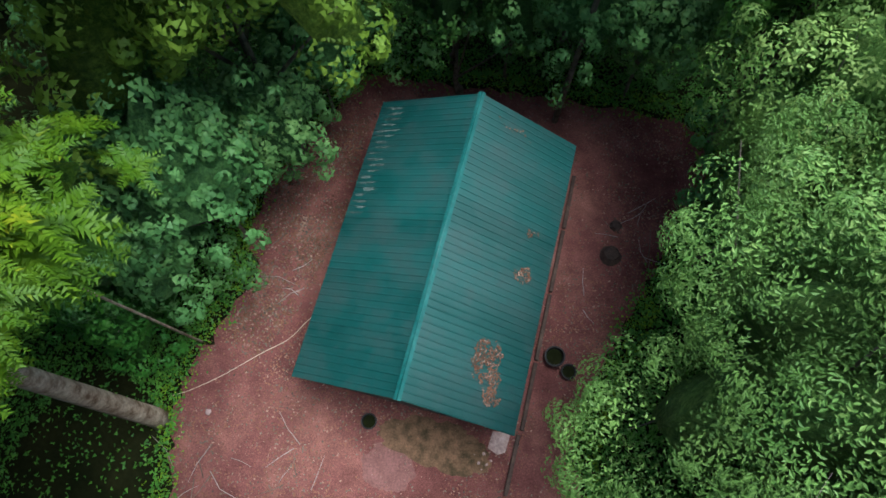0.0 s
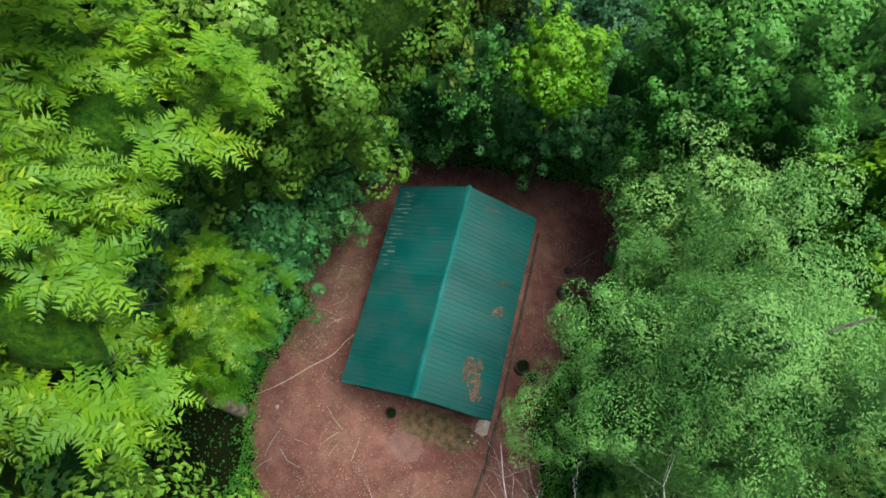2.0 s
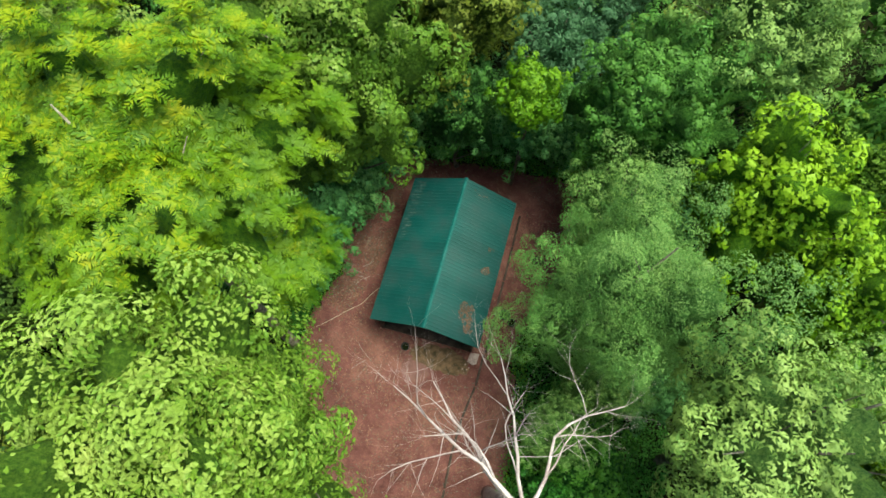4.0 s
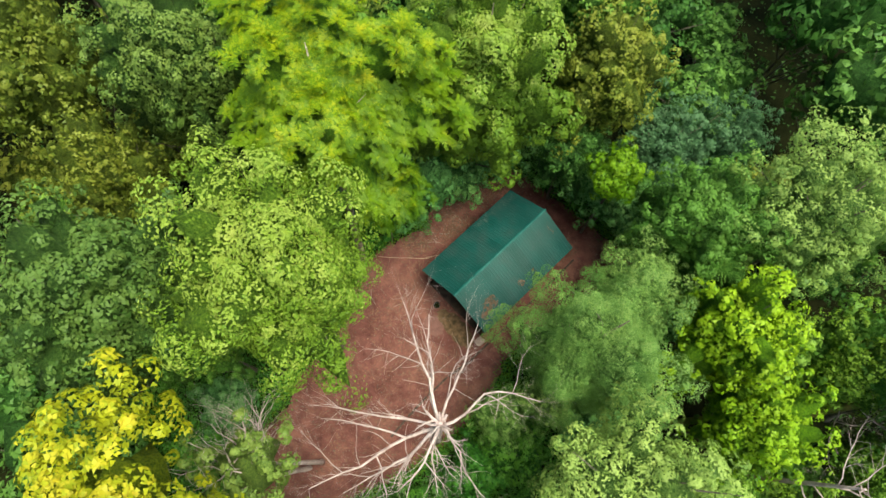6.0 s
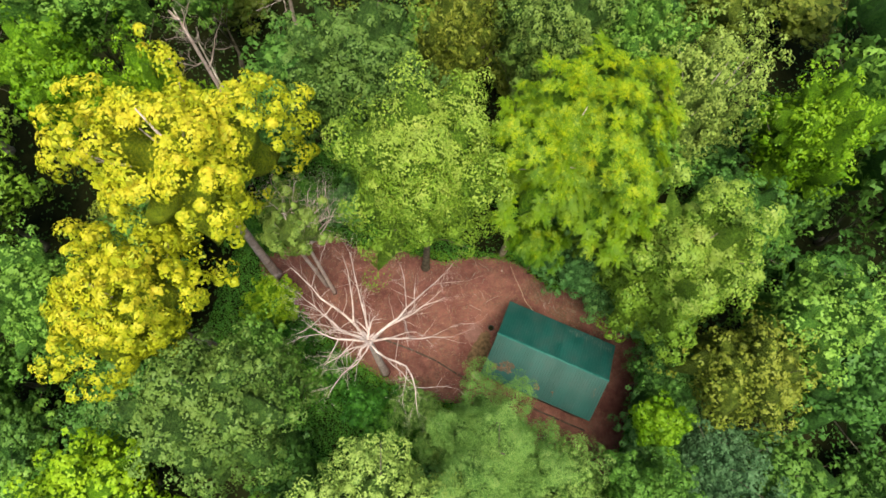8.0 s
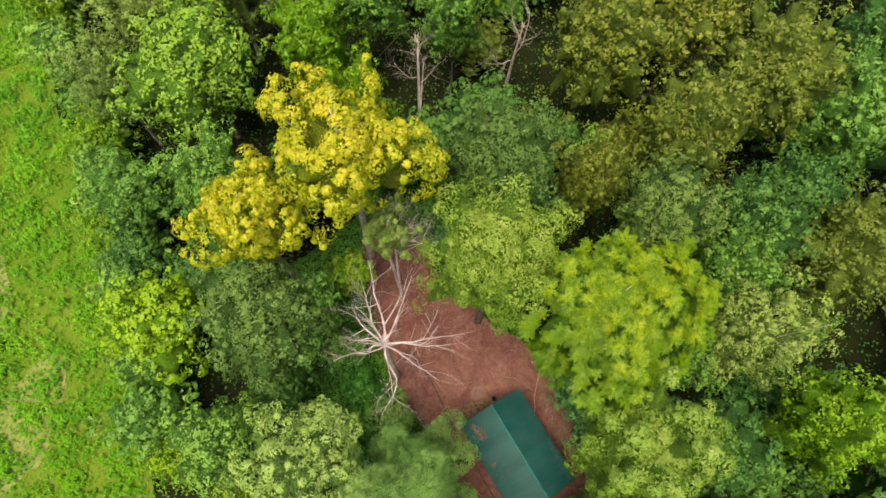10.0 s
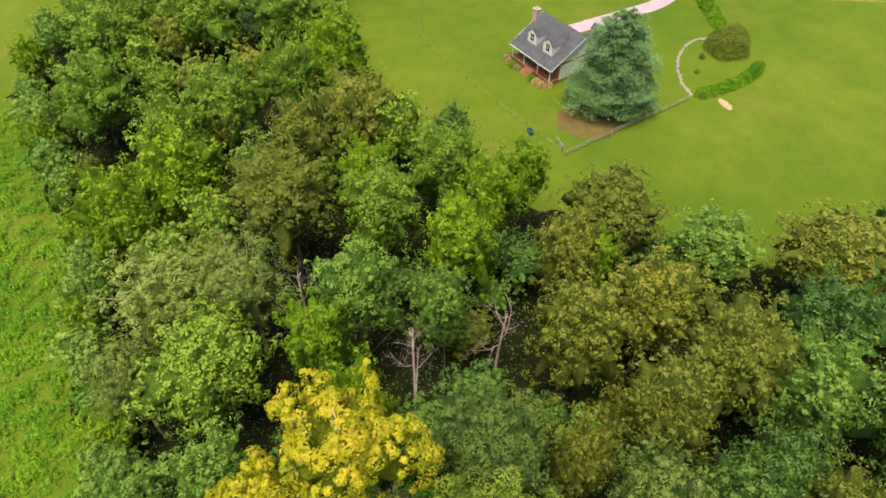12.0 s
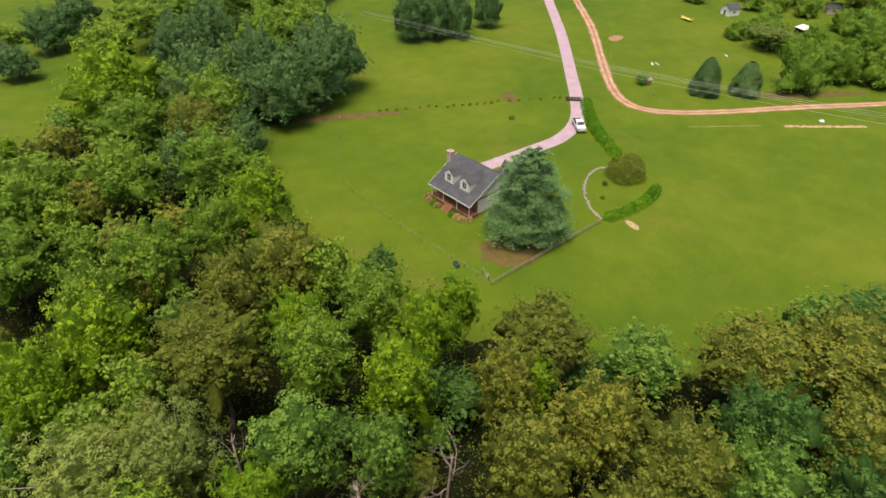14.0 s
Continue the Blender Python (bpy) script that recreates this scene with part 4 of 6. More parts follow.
tree("hedge_tree", -283, -18, 11, 9.0, "green tree in the far garden", "far trees")
tree("far_dark", -300, -60, 12, 10.0, DARK, "far trees")
tree("far_dark", -318, -84, 12, 10.0, DARK, "far trees")
tree("olive", -301, -36, 11, 9.0, OLIVE, "far trees")
tree("bush", -174.5, -66.8, 3.4, 2.2, "small round bush beside the track", "hedge trees")

for x, y, h, r in ((-238, -60, 7, 5), (-252, -49, 6, 5), (-243, -36, 9, 6), (-230, -30, 8, 5), (-272, -32, 9, 6), (-284, -48, 9, 6), (-266, -8, 10, 7), (-292, -70, 10, 8), (-276, -90, 8, 6), (-238, 4, 12, 8), (-250, -20, 9, 6), (-310, -100, 11, 9), (-236, -48, 9, 6.5), (-229, -38, 8, 6), (-262, -56, 8, 6), (-276, -20, 12, 9), (-255, -6, 12, 8), (-305, -30, 14, 11), (-330, -50, 15, 12), (-322, -20, 14, 12), (-345, -75, 14, 12), (-300, -5, 13, 11), (-290, 12, 13, 11), (-340, -105, 13, 11)):
    tree("hedge_tree", x, y, h, r, "green tree in the far garden", "far trees")

# low trees and bushes under the tall ones, round the shed
for x, y, h, r, key in ((4.8, 16.0, 9.5, 2.4, "sapling"), (7.2, 15.8, 9, 2.4, "sapling"), (2.4, 16.2, 9, 2.3, "sapling"), (-6.6, 8.4, 11, 2.6, "sapling"), (-5.2, 11.0, 8, 2.4, "sapling"), (-4.2, 14.0, 9, 2.4, "sapling"), (-8.2, 6.6, 8, 2.4, "sapling"), (9.2, 0.0, 11.5, 2.0, "pale_sapling"), (7.3, -2.2, 10, 2.2, "pale_sapling"), (-10.2, 8.4, 8, 2.6, "sapling"), (-8.4, 10.8, 7, 2.4, "sapling"), (-9.6, 5.2, 5, 2.2, "bush"), (-9.5, -6.5, 5, 2.6, "bush"), (0.2, 17.0, 9, 3.0, "sapling"), (2.6, 17.3, 8.5, 2.8, "sapling"), (7.6, 17.0, 9, 3.0, "sapling"), (10.6, 9.6, 7, 2.4, "sapling"), (11.5, 5.4, 6, 2.4, "bush"), (10.8, 11.4, 9, 2.5, "sapling"), (-6.2, 17.2, 7, 2.8, "sapling"), (8.4, -1.4, 4.5, 2.2, "bush"), (8.0, -6.0, 6, 2.6, "bush"), (6.4, -10.6, 6, 2.6, "bush"), (4.6, -13.6, 5, 2.2, "bush"), (-8.6, -12.6, 6, 2.4, "sapling"), (-8.0, -16.2, 6, 2.4, "bush"), (-4.6, -21.0, 6, 2.6, "bush"), (12.6, 1.0, 7, 2.6, "sapling"), (-11.5, 14.0, 8, 2.6, "sapling"), (4.6, 18.4, 9, 2.6, "cedar"), (13.5, 11.5, 8, 2.6, "sapling"), (-13.5, 5.8, 7, 2.6, "sapling"), (-12.5, -6.5, 7, 2.8, "sapling")):
    tree(key, x, y, h, r, "leafy bush at the edge of the clearing" if key == "bush" else "young tree in the shade of taller ones", "understorey", variant=0)

# shrubs and young trees along the meadow's edge
for k, p in enumerate(spline([(27, -14), (23, -25), (19.5, -34.5), (15.5, -45.5), (11, -62), (4, -80), (1, -105), (-6, -130), (-28, -156)], 6)):
    if k % 2 == 0:
        tree("fill_broad" if k % 3 else "far_lime", p[0] - 2.4, p[1] + 0.5, 7.5 + 3.5 * ((k * 7) % 5) / 4, 3.3 + ((k * 3) % 4) * 0.4, "young green tree at the meadow's edge", "meadow edge trees")

# younger trees that close the canopy
rng = np.random.default_rng(77)
taken = [(o.matrix_basis.translation.x, o.matrix_basis.translation.y, o.children[1].matrix_basis[0][0] * 4.5) for o in list(scene.objects) if o.name.startswith("tree") and o.parent is None]
added = tries = 0
while added < 120 and tries < 12000:
    tries += 1
    x, y = (rng.uniform(-30, 36), rng.uniform(-30, 34)) if added < 35 else (rng.uniform(-112, 38), rng.uniform(-172, 44))
    if tries == 3000:
        added = max(added, 35)
    if not inside([x], [y], FOREST)[0] or inside([x], [y], CLEARING)[0] or (-9 < x < 12 and -22 < y < 17) or (15 < x < 27 and -1 < y < 12) or min(math.hypot(x + 16.5, y + 27), math.hypot(x + 27.5, y + 24), math.hypot(x + 21, y + 26)) < 3.2:
        continue
    gap = min(math.hypot(x - a, y - b) - 0.75 * r for a, b, r in taken)
    if gap < 0.4 or not all(inside([x + dx], [y + dy], FOREST)[0] for dx, dy in ((5, 0), (-6, 0), (0, 5), (0, -5))):
        continue
    key = rng.choice(["fill_fresh", "fill_fresh", "fill_olive", "fill_broad"] if y < -45 else ["fill_broad", "fill_dark", "fill_dark", "fill_dark", "fill_dark", "fill_olive"])
    r = min(4.6, gap + 2.2)
    tree(key, x, y, rng.uniform(7, 12) + (4 if y < -60 else 0), r, {"fill_broad": GREEN, "fill_fresh": GREEN, "fill_dark": DARK, "fill_olive": OLIVE}[key])
    taken.append((x, y, r))
    added += 1


# ---- undergrowth and meadow grass ----
def lumps(x, y, s, seed):
    return np.array([noise.noise(Vector((a * s, b * s, seed))) for a, b in zip(x, y)])


def undergrowth(name, n, x0, x1, y0, y1, leaf, high, seed, label, key="under", edge=0.0, clear=False):
    r = np.random.default_rng(seed)
    x, y = r.uniform(x0, x1, n), r.uniform(y0, y1, n)
    keep = inside(x, y, FOREST) & ~inside(x + r.normal(0, 0.25, n), y + r.normal(0, 0.25, n), CLEARING)
    if edge:
        keep &= inside(x + edge, y, CLEARING) | inside(x - edge, y, CLEARING) | inside(x, y - edge, CLEARING)
    if clear:
        keep &= (np.abs(x) > 15) | (y < -22) | (y > 20)
    keep &= (((x + 10.4) / 2.3) ** 2 + ((y - 0.2) / 3.2) ** 2 > 1) | (r.random(n) < 0.12)
    x, y = x[keep], y[keep]
    top = np.clip(0.25 + 0.9 * (lumps(x, y, 0.55, seed) + 0.35) + 0.4 * lumps(x, y, 1.9, seed + 3), 0.05, 1.6) * high
    z = 0.04 + top * r.uniform(0.45, 1.0, len(x))
    nr = np.stack([r.normal(0, 0.45, len(x)), r.normal(0, 0.45, len(x)), np.ones(len(x))], 1)
    me = leaves_mesh(name, np.stack([x, y, z], 1), nr, leaf * r.uniform(0.6, 1.4, len(x)), (LEAF[key], YOUNG_TOPLIT[key]), 0.75, r, None, r.random(len(x)) < (0.3 if leaf < 0.2 else 0.04), True)
    return tagged(new(name, me), label, "undergrowth", kind="stuff")


undergrowth("undergrowth", 230000, -15, 15, -22, 20, 0.12, 1.0, 5, "dense low green undergrowth round the clearing")
undergrowth("undergrowth", 60000, -78, 42, -125, 48, 0.26, 1.2, 6, "sparse green undergrowth on the floor of the wood", "dark", clear=True)
undergrowth("weeds", 120000, -10, 12, -20, 17, 0.085, 0.55, 9, "fresh green weeds along the edge of the clay", "lime", 0.9)


def meadow(n, seed):
    """Leafy weeds in clumps: each plant is a spray of leaves that bend outwards."""
    r = np.random.default_rng(seed)
    x, y = r.uniform(-4, 48, n), r.uniform(-125, -6, n)
    keep = ~inside(x + r.normal(0, 0.8, n), y, FOREST) & (x > 16 + (y + 26) * 0.33) & (x < 44 + (y + 26) * 0.33)
    keep &= lumps(x, y, 0.16, seed + 4) + r.normal(0, 0.25, n) > -0.50
    x, y = x[keep], y[keep]
    h = np.clip(0.70 + 0.8 * lumps(x, y, 0.45, seed), 0.22, 1.4)
    per = 7
    k = len(x) * per
    x, y, h = np.repeat(x, per), np.repeat(y, per), np.repeat(h, per)
    a, f = r.uniform(0, 2 * np.pi, k), r.uniform(0.35, 1.0, k)
    out = np.stack([np.cos(a), np.sin(a), r.uniform(-0.2, 0.6, k)], 1)
    nr = np.stack([np.cos(a) * 0.5, np.sin(a) * 0.5, np.ones(k)], 1) + r.normal(0, 0.2, (k, 3))
    pos = np.stack([x + np.cos(a) * 0.22 * h, y + np.sin(a) * 0.22 * h, h * f], 1)
    rich = lumps(x, y, 0.09, seed + 9) + 0.5 * lumps(x, y, 0.4, seed + 2)
    me = leaves_mesh("meadow_grass", pos, nr, 0.42 * h * r.uniform(0.7, 1.3, k), (LEAF["hedge"], YOUNG_TOPLIT["hedge"]), 0.42, r, out, (rich + r.normal(0, 0.12, k) > 0.02) & (f > 0.6), True)
    return tagged(new("meadow_grass", me), "tall bright green weeds and grass in the meadow", "grass", kind="stuff")


meadow(60000, 8)


def litter(name, n, seed, pts, z, label, size=0.10, mat=None):
    """Fallen leaves that lie on the clay, thicker near the edges."""
    r = np.random.default_rng(seed)
    xs, ys = [p[0] for p in pts], [p[1] for p in pts]
    x, y = r.uniform(min(xs) - 0.5, max(xs) + 0.5, n), r.uniform(min(ys) - 0.5, max(ys) + 0.5, n)
    keep = inside(x, y, pts) & (lumps(x, y, 0.6, seed) + 0.25 * r.normal(size=n) > -0.12)
    x, y = x[keep], y[keep]
    nr = np.stack([r.normal(0, 0.25, len(x)), r.normal(0, 0.25, len(x)), np.ones(len(x))], 1)
    me = leaves_mesh(name, np.stack([x, y, np.full(len(x), z)], 1), nr, size * r.uniform(0.4, 1.2, len(x)), mat or (DRY_LEAF, CHIP, BARK), 0.6, r, None, None if mat else r.choice(3, len(x), p=(0.60, 0.10, 0.30)))
    return tagged(new(name, me), label, "leaves", kind="stuff")


litter("wood_chips", 14000, 31, CLEARING, 0.068, "pale chips and husks scattered over the clay", 0.055, CHIP)
litter("fallen_leaves", 80000, 15, CLEARING, 0.066, "brown fallen leaves scattered over the clay")
litter("fallen_leaves", 16000, 16, [(-6.0, 11), (-6.4, 8.7), (-6.0, 7.2), (-7.0, 4.8), (-5.6, 4.2), (-4.2, 6.4), (-3.2, 10), (-2.8, 14.2), (-4.6, 13.2)], 0.070, "orange-brown fallen leaves along the wall of the shed", 0.12)


# ---- dead trees ----
def branch(bm, rng, a, d, length, r, depth, twist=0.5):
    """A crooked limb that forks and ends in twigs."""
    pts, p, d = [Vector(a)], Vector(a), Vector(d).normalized()
    n = 8 if depth == 2 else 5
    curl = Vector((rng.gauss(0, 1), rng.gauss(0, 1), rng.gauss(0.2, 0.6))).normalized() * rng.uniform(0.06, 0.20)
    d0 = d.copy()
    for i in range(n):
        if i == n // 2:
            curl = curl * -0.8 + Vector((rng.gauss(0, 0.08), rng.gauss(0, 0.08), 0.03))
        d = (d + curl + Vector((rng.gauss(0, 0.10), rng.gauss(0, 0.10), rng.gauss(0.0, 0.08))) * twist + (d0 - d) * (0.35 if depth == 2 else 0.0)).normalized()
        p = p + d * length / n
        pts.append(p.copy())
        left = 1 - 0.82 * (i + 1) / n
        if depth == 2 and i in (1, 3, 5):
            side = (d + Vector((rng.gauss(0, 0.6), rng.gauss(0, 0.6), rng.gauss(0.15, 0.35)))).normalized()
            branch(bm, rng, p, side, length * rng.uniform(0.40, 0.62), r * left * 0.72, 1, twist)
        elif depth and i >= 1:
            for _ in range(3 if depth == 1 else 2):
                side = (d + Vector((rng.gauss(0, 0.8), rng.gauss(0, 0.8), rng.gauss(0.1, 0.5)))).normalized()
                branch(bm, rng, p, side, min(1.7, length * rng.uniform(0.28, 0.50)), r * left * 0.40, depth - 1 if depth == 1 or i > 4 else 0, 1.0)
    tube(bm, pts, [r * (1 - 0.82 * i / n) for i in range(n + 1)], 6 if r > 0.05 else 3)


def dead_tree(x, y, height, girth, limbs, mat, label, seed, lean=(0, 0), stub=True, limb_mat=None):
    """limbs: height on the trunk, direction in degrees, rise in degrees, length, thickness."""
    rng = random.Random(seed)
    ob = thing("dead_tree", pose(x, y, 0), label, "dead tree", "dead trees")
    lx, ly = lean
    at = lambda z: Vector((lx * (z / height) ** 1.4, ly * (z / height) ** 1.4, z))
    bm = tube(bmesh.new(), [at(z) for z in (0, 0.6, height * 0.3, height * 0.6, height * 0.85, height)], [girth * 1.4, girth, girth * 0.85, girth * 0.7, girth * 0.55, girth * 0.3], 9)
    if stub:
        for k in range(5):
            a = rng.uniform(0, 6.28)
            top = at(height * 0.97)
            tube(bm, [top, top + Vector((math.cos(a) * 0.25, math.sin(a) * 0.25, 0.5)), top + Vector((math.cos(a) * 0.5, math.sin(a) * 0.5, rng.uniform(0.5, 1.3)))], [girth * 0.35, girth * 0.22, girth * 0.05], 5)
    part("trunk", bm, mat, ob)
    for z, az, rise, length, r in limbs:
        bm = bmesh.new()
        d = Vector((math.cos(radians(az)) * math.cos(radians(rise)), math.sin(radians(az)) * math.cos(radians(rise)), math.sin(radians(rise))))
        branch(bm, rng, at(z), d, length, r * 0.56, 2, 1.5)
        part("limb", bm, limb_mat or mat, ob)
    return ob


dead_tree(4.6, -5.7, 19.0, 0.34, [(17.0, 151, 12, 5.6, 0.15), (17.8, 133, 16, 6.2, 0.17), (17.4, 114, 14, 5.4, 0.14), (16.8, 40, 4, 5.6, 0.15), (16.6, 250, 6, 7.0, 0.18), (17.2, 213, 10, 5.6, 0.14), (16.4, 232, 2, 4.6, 0.12), (16.9, 265, 8, 5.6, 0.16), (17.6, 280, 14, 3.8, 0.15), (16.0, 302, -4, 3.4, 0.11), (17.0, 350, 6, 4.2, 0.10), (18.4, 345, 22, 1.5, 0.20), (18.6, 160, 50, 1.8, 0.17), (18.7, 280, 55, 1.6, 0.15)], DEAD_WOOD, "bare bleached pinkish dead tree with broken top and spread limbs", 3)
dead_tree(-1.2, -12.0, 18.0, 0.18, [(11, 200, 40, 4.5, 0.10), (12, 150, 45, 5.0, 0.10), (12.5, 60, 40, 4.2, 0.10), (13, 120, 40, 5.0, 0.10), (14, 175, 50, 4.5, 0.10), (14.5, 100, 35, 4.5, 0.10), (15, 220, 45, 4.5, 0.09), (15.5, 140, 55, 4.0, 0.09), (16.5, 80, 45, 3.8, 0.09), (17, 180, 60, 3.5, 0.08), (17.4, 270, 55, 3.5, 0.08)], DEAD_WOOD, "half-dead leaning tree with pale bare twigs", 4, (-1.0, -1.0))
dead_tree(-16.0, -26.5, 13, 0.22, [(7, 150, 45, 5.0, 0.12), (8, 330, 50, 4.5, 0.12), (9.5, 210, 60, 4.2, 0.10), (10.5, 60, 60, 4.0, 0.10), (12, 120, 70, 3.5, 0.09)], DEAD_WOOD, "pale bare forked snag standing in a dark gap", 5, (-1.2, -1.4))
dead_tree(-14.2, -24.6, 9, 0.14, [(6, 220, 40, 2.4, 0.05), (8, 100, 40, 2.0, 0.05)], GREY_WOOD, "thin grey leaning snag in the wood", 6, (-4.0, -3.6))
dead_tree(-27.2, -23.8, 11, 0.2, [(5, 10, 62, 6.5, 0.14), (6, 170, 66, 6.0, 0.13), (8, 80, 60, 4.5, 0.10), (9, 250, 65, 4.0, 0.10)], DEAD_WOOD, "pale forked bare snag in the wood", 7, (-0.4, 0.4))
dead_tree(23.4, 9.6, 14, 0.36, [(8, 330, 12, 6, 0.09), (9, 345, 5, 6.5, 0.09), (10, 40, 10, 5, 0.09), (11, 310, 15, 5, 0.08), (12, 20, 20, 5, 0.07), (7, 300, 10, 5, 0.08)], VINE_WOOD, "vine-clad dead trunk with bare white twigs", 8, (4.0, 4.5), limb_mat=DEAD_WOOD)
dead_tree(17.9, 5.4, 12, 0.28, [(11, 320, 20, 2.4, 0.06)], VINE_WOOD, "short broken trunk wrapped in brown vine", 9, (0.8, 0.4))
dead_tree(23.6, 5.0, 13, 0.2, [(8, 300, 15, 5, 0.10), (9, 330, 20, 5, 0.10), (10, 20, 20, 5, 0.09), (11, 100, 15, 4.5, 0.09), (12, 60, 30, 4, 0.08), (12.5, 280, 30, 4, 0.08)], DEAD_WOOD, "bare bleached crown of twigs leaning from the wood", 10, (1.5, 0.5))
dead_tree(-10.5, -38.5, 19, 0.2, [(14, 40, 55, 4.5, 0.07), (15, 160, 55, 4.5, 0.07), (16, 280, 55, 4, 0.07), (17, 90, 60, 3.5, 0.06)], GREY_WOOD, "dry pinkish bare tree top among green crowns", 11)

# ---- the shed ----
HUT = pose(-0.17, 2.775, 0, 0, 0, -9.68)
hut = thing("shed", HUT, "open board shed with a green ribbed metal gable roof", "shed")
W2, LEN, EAVE, RIDGE = 3.35, 9.6, 3.40, 5.22
SLOPE = math.atan2(RIDGE - EAVE, W2)
RUN = math.hypot(W2, RIDGE - EAVE)


def roof_sheet(width, ribs):
    """One ribbed sheet: runs down +x from the ridge, ribs across y."""
    prof, p = [], width / ribs
    for k in range(ribs):
        y = k * p
        prof += [(y, 0.0), (y + 0.004, 0.0), (y + 0.022, 0.017), (y + 0.048, 0.017), (y + 0.066, 0.0)]
    prof.append((width, 0.0))
    bm = bmesh.new()
    rows = []
    for s in (0.0, RUN):
        rows.append([bm.verts.new((s * math.cos(SLOPE) - h * -math.sin(SLOPE), y, -s * math.sin(SLOPE) + h * math.cos(SLOPE))) for y, h in prof])
    for i in range(len(prof) - 1):
        bm.faces.new((rows[0][i], rows[1][i], rows[1][i + 1], rows[0][i + 1]))
    low = [[bm.verts.new(v.co - Vector((0, 0, 0.012))) for v in (r[0], r[-1])] for r in rows]
    bm.faces.new((low[0][0], low[0][1], low[1][1], low[1][0]))
    me = bpy.data.meshes.new("roof_sheet")
    bm.to_mesh(me)
    bm.free()
    me.materials.append(ROOF_GREEN)
    return me


SHEETS = 11
sheet = roof_sheet(LEN / SHEETS, 4)
for k in range(SHEETS):
    y = k * LEN / SHEETS
    shared("roof_sheet", sheet, hut, Matrix.Translation((0, y, RIDGE + (0.004 if k % 2 else 0))))
    shared("roof_sheet", sheet, hut, Matrix.Translation((0, y + LEN / SHEETS, RIDGE + (0.004 if k % 2 else 0))) @ Matrix.Rotation(math.pi, 4, "Z"))
bm = bmesh.new()
for side in (1, -1):
    slab_from([(0, -0.03, RIDGE + 0.06), (0, LEN + 0.03, RIDGE + 0.06), (side * 0.10, LEN + 0.03, RIDGE + 0.06 - 0.10 * math.tan(SLOPE)), (side * 0.10, -0.03, RIDGE + 0.06 - 0.10 * math.tan(SLOPE))][::side], 0.012, bm)
tube(bm, [(0, -0.03, RIDGE + 0.055), (0, LEN + 0.03, RIDGE + 0.055)], [0.026, 0.026], 8)
part("ridge_cap", bm, RIDGE_GREEN, hut, "lighter green metal ridge cap")
for y in (0.06, LEN - 0.10):
    for side in (1, -1):
        a, b = Vector((0, y, RIDGE - 0.03)), Vector((side * (W2 - 0.03), y, EAVE - 0.03))
        bm = bmesh.new()
        slab_from([a, b, b + Vector((0, 0.04, 0)), a + Vector((0, 0.04, 0))][::side], 0.16, bm)
        part("barge_board", bm, DARK_WOOD, hut)
for side in (1, -1):
    part("eave_beam", boxes(((side * (W2 - 0.42) - 0.06, 0.2, EAVE - 0.02), (side * (W2 - 0.42) + 0.06, LEN - 0.2, EAVE + 0.14)), bevel=0.01), DARK_WOOD, hut)
    for y in (0.35, 3.3, 6.3, 9.2):
        part("post", boxes(((side * (W2 - 0.42) - 0.07, y - 0.07, 0), (side * (W2 - 0.42) + 0.07, y + 0.07, EAVE - 0.02)), bevel=0.01), DARK_WOOD, hut)
for y in (0.35, 3.3, 6.3, 9.2):
    part("tie_beam", boxes(((-W2 + 0.5, y - 0.05, EAVE - 0.02), (W2 - 0.5, y + 0.05, EAVE + 0.14)), bevel=0.01), DARK_WOOD, hut)


def board_mesh(w, t, h):
    bm = boxes(((0, 0, 0), (w, t, h)), bevel=0.006)
    me = bpy.data.meshes.new("board")
    bm.to_mesh(me)
    bm.free()
    me.materials.append(OLD_BOARD)
    return me


side_board, rngb = board_mesh(0.19, 0.025, EAVE - 0.12), random.Random(4)
for side in (1, -1):
    for k in range(44):
        shared("board", side_board, hut, Matrix.Translation((side * (W2 - 0.33) + rngb.uniform(-0.004, 0.004), 0.45 + k * 0.20, 0.05)) @ Matrix.Rotation(math.pi / 2, 4, "Z"))
for k in range(30):
    shared("board", side_board, hut, Matrix.Translation((-2.98 + k * 0.20, LEN - 0.32 + rngb.uniform(-0.004, 0.004), 0.05)))
bm = bmesh.new()
slab_from([(-2.95, LEN - 0.30, EAVE), (2.95, LEN - 0.30, EAVE), (0, LEN - 0.30, RIDGE - 0.2)], 0.03, bm)
part("gable", bm, OLD_BOARD, hut)
bm = bmesh.new()
slab_from([(-2.95, 0.42, EAVE + 0.14), (2.95, 0.42, EAVE + 0.14), (0, 0.42, RIDGE - 0.12)], 0.03, bm)
part("gable", bm, OLD_BOARD, hut)
part("floor", boxes(((-2.9, 0.3, 0.03), (2.9, LEN - 0.3, 0.12))), DARK_WOOD, hut)

# pale lichen streaks between the ribs by the far eave, and dry leaves caught on the sheets
rngl = random.Random(9)
pitch = LEN / SHEETS / 4
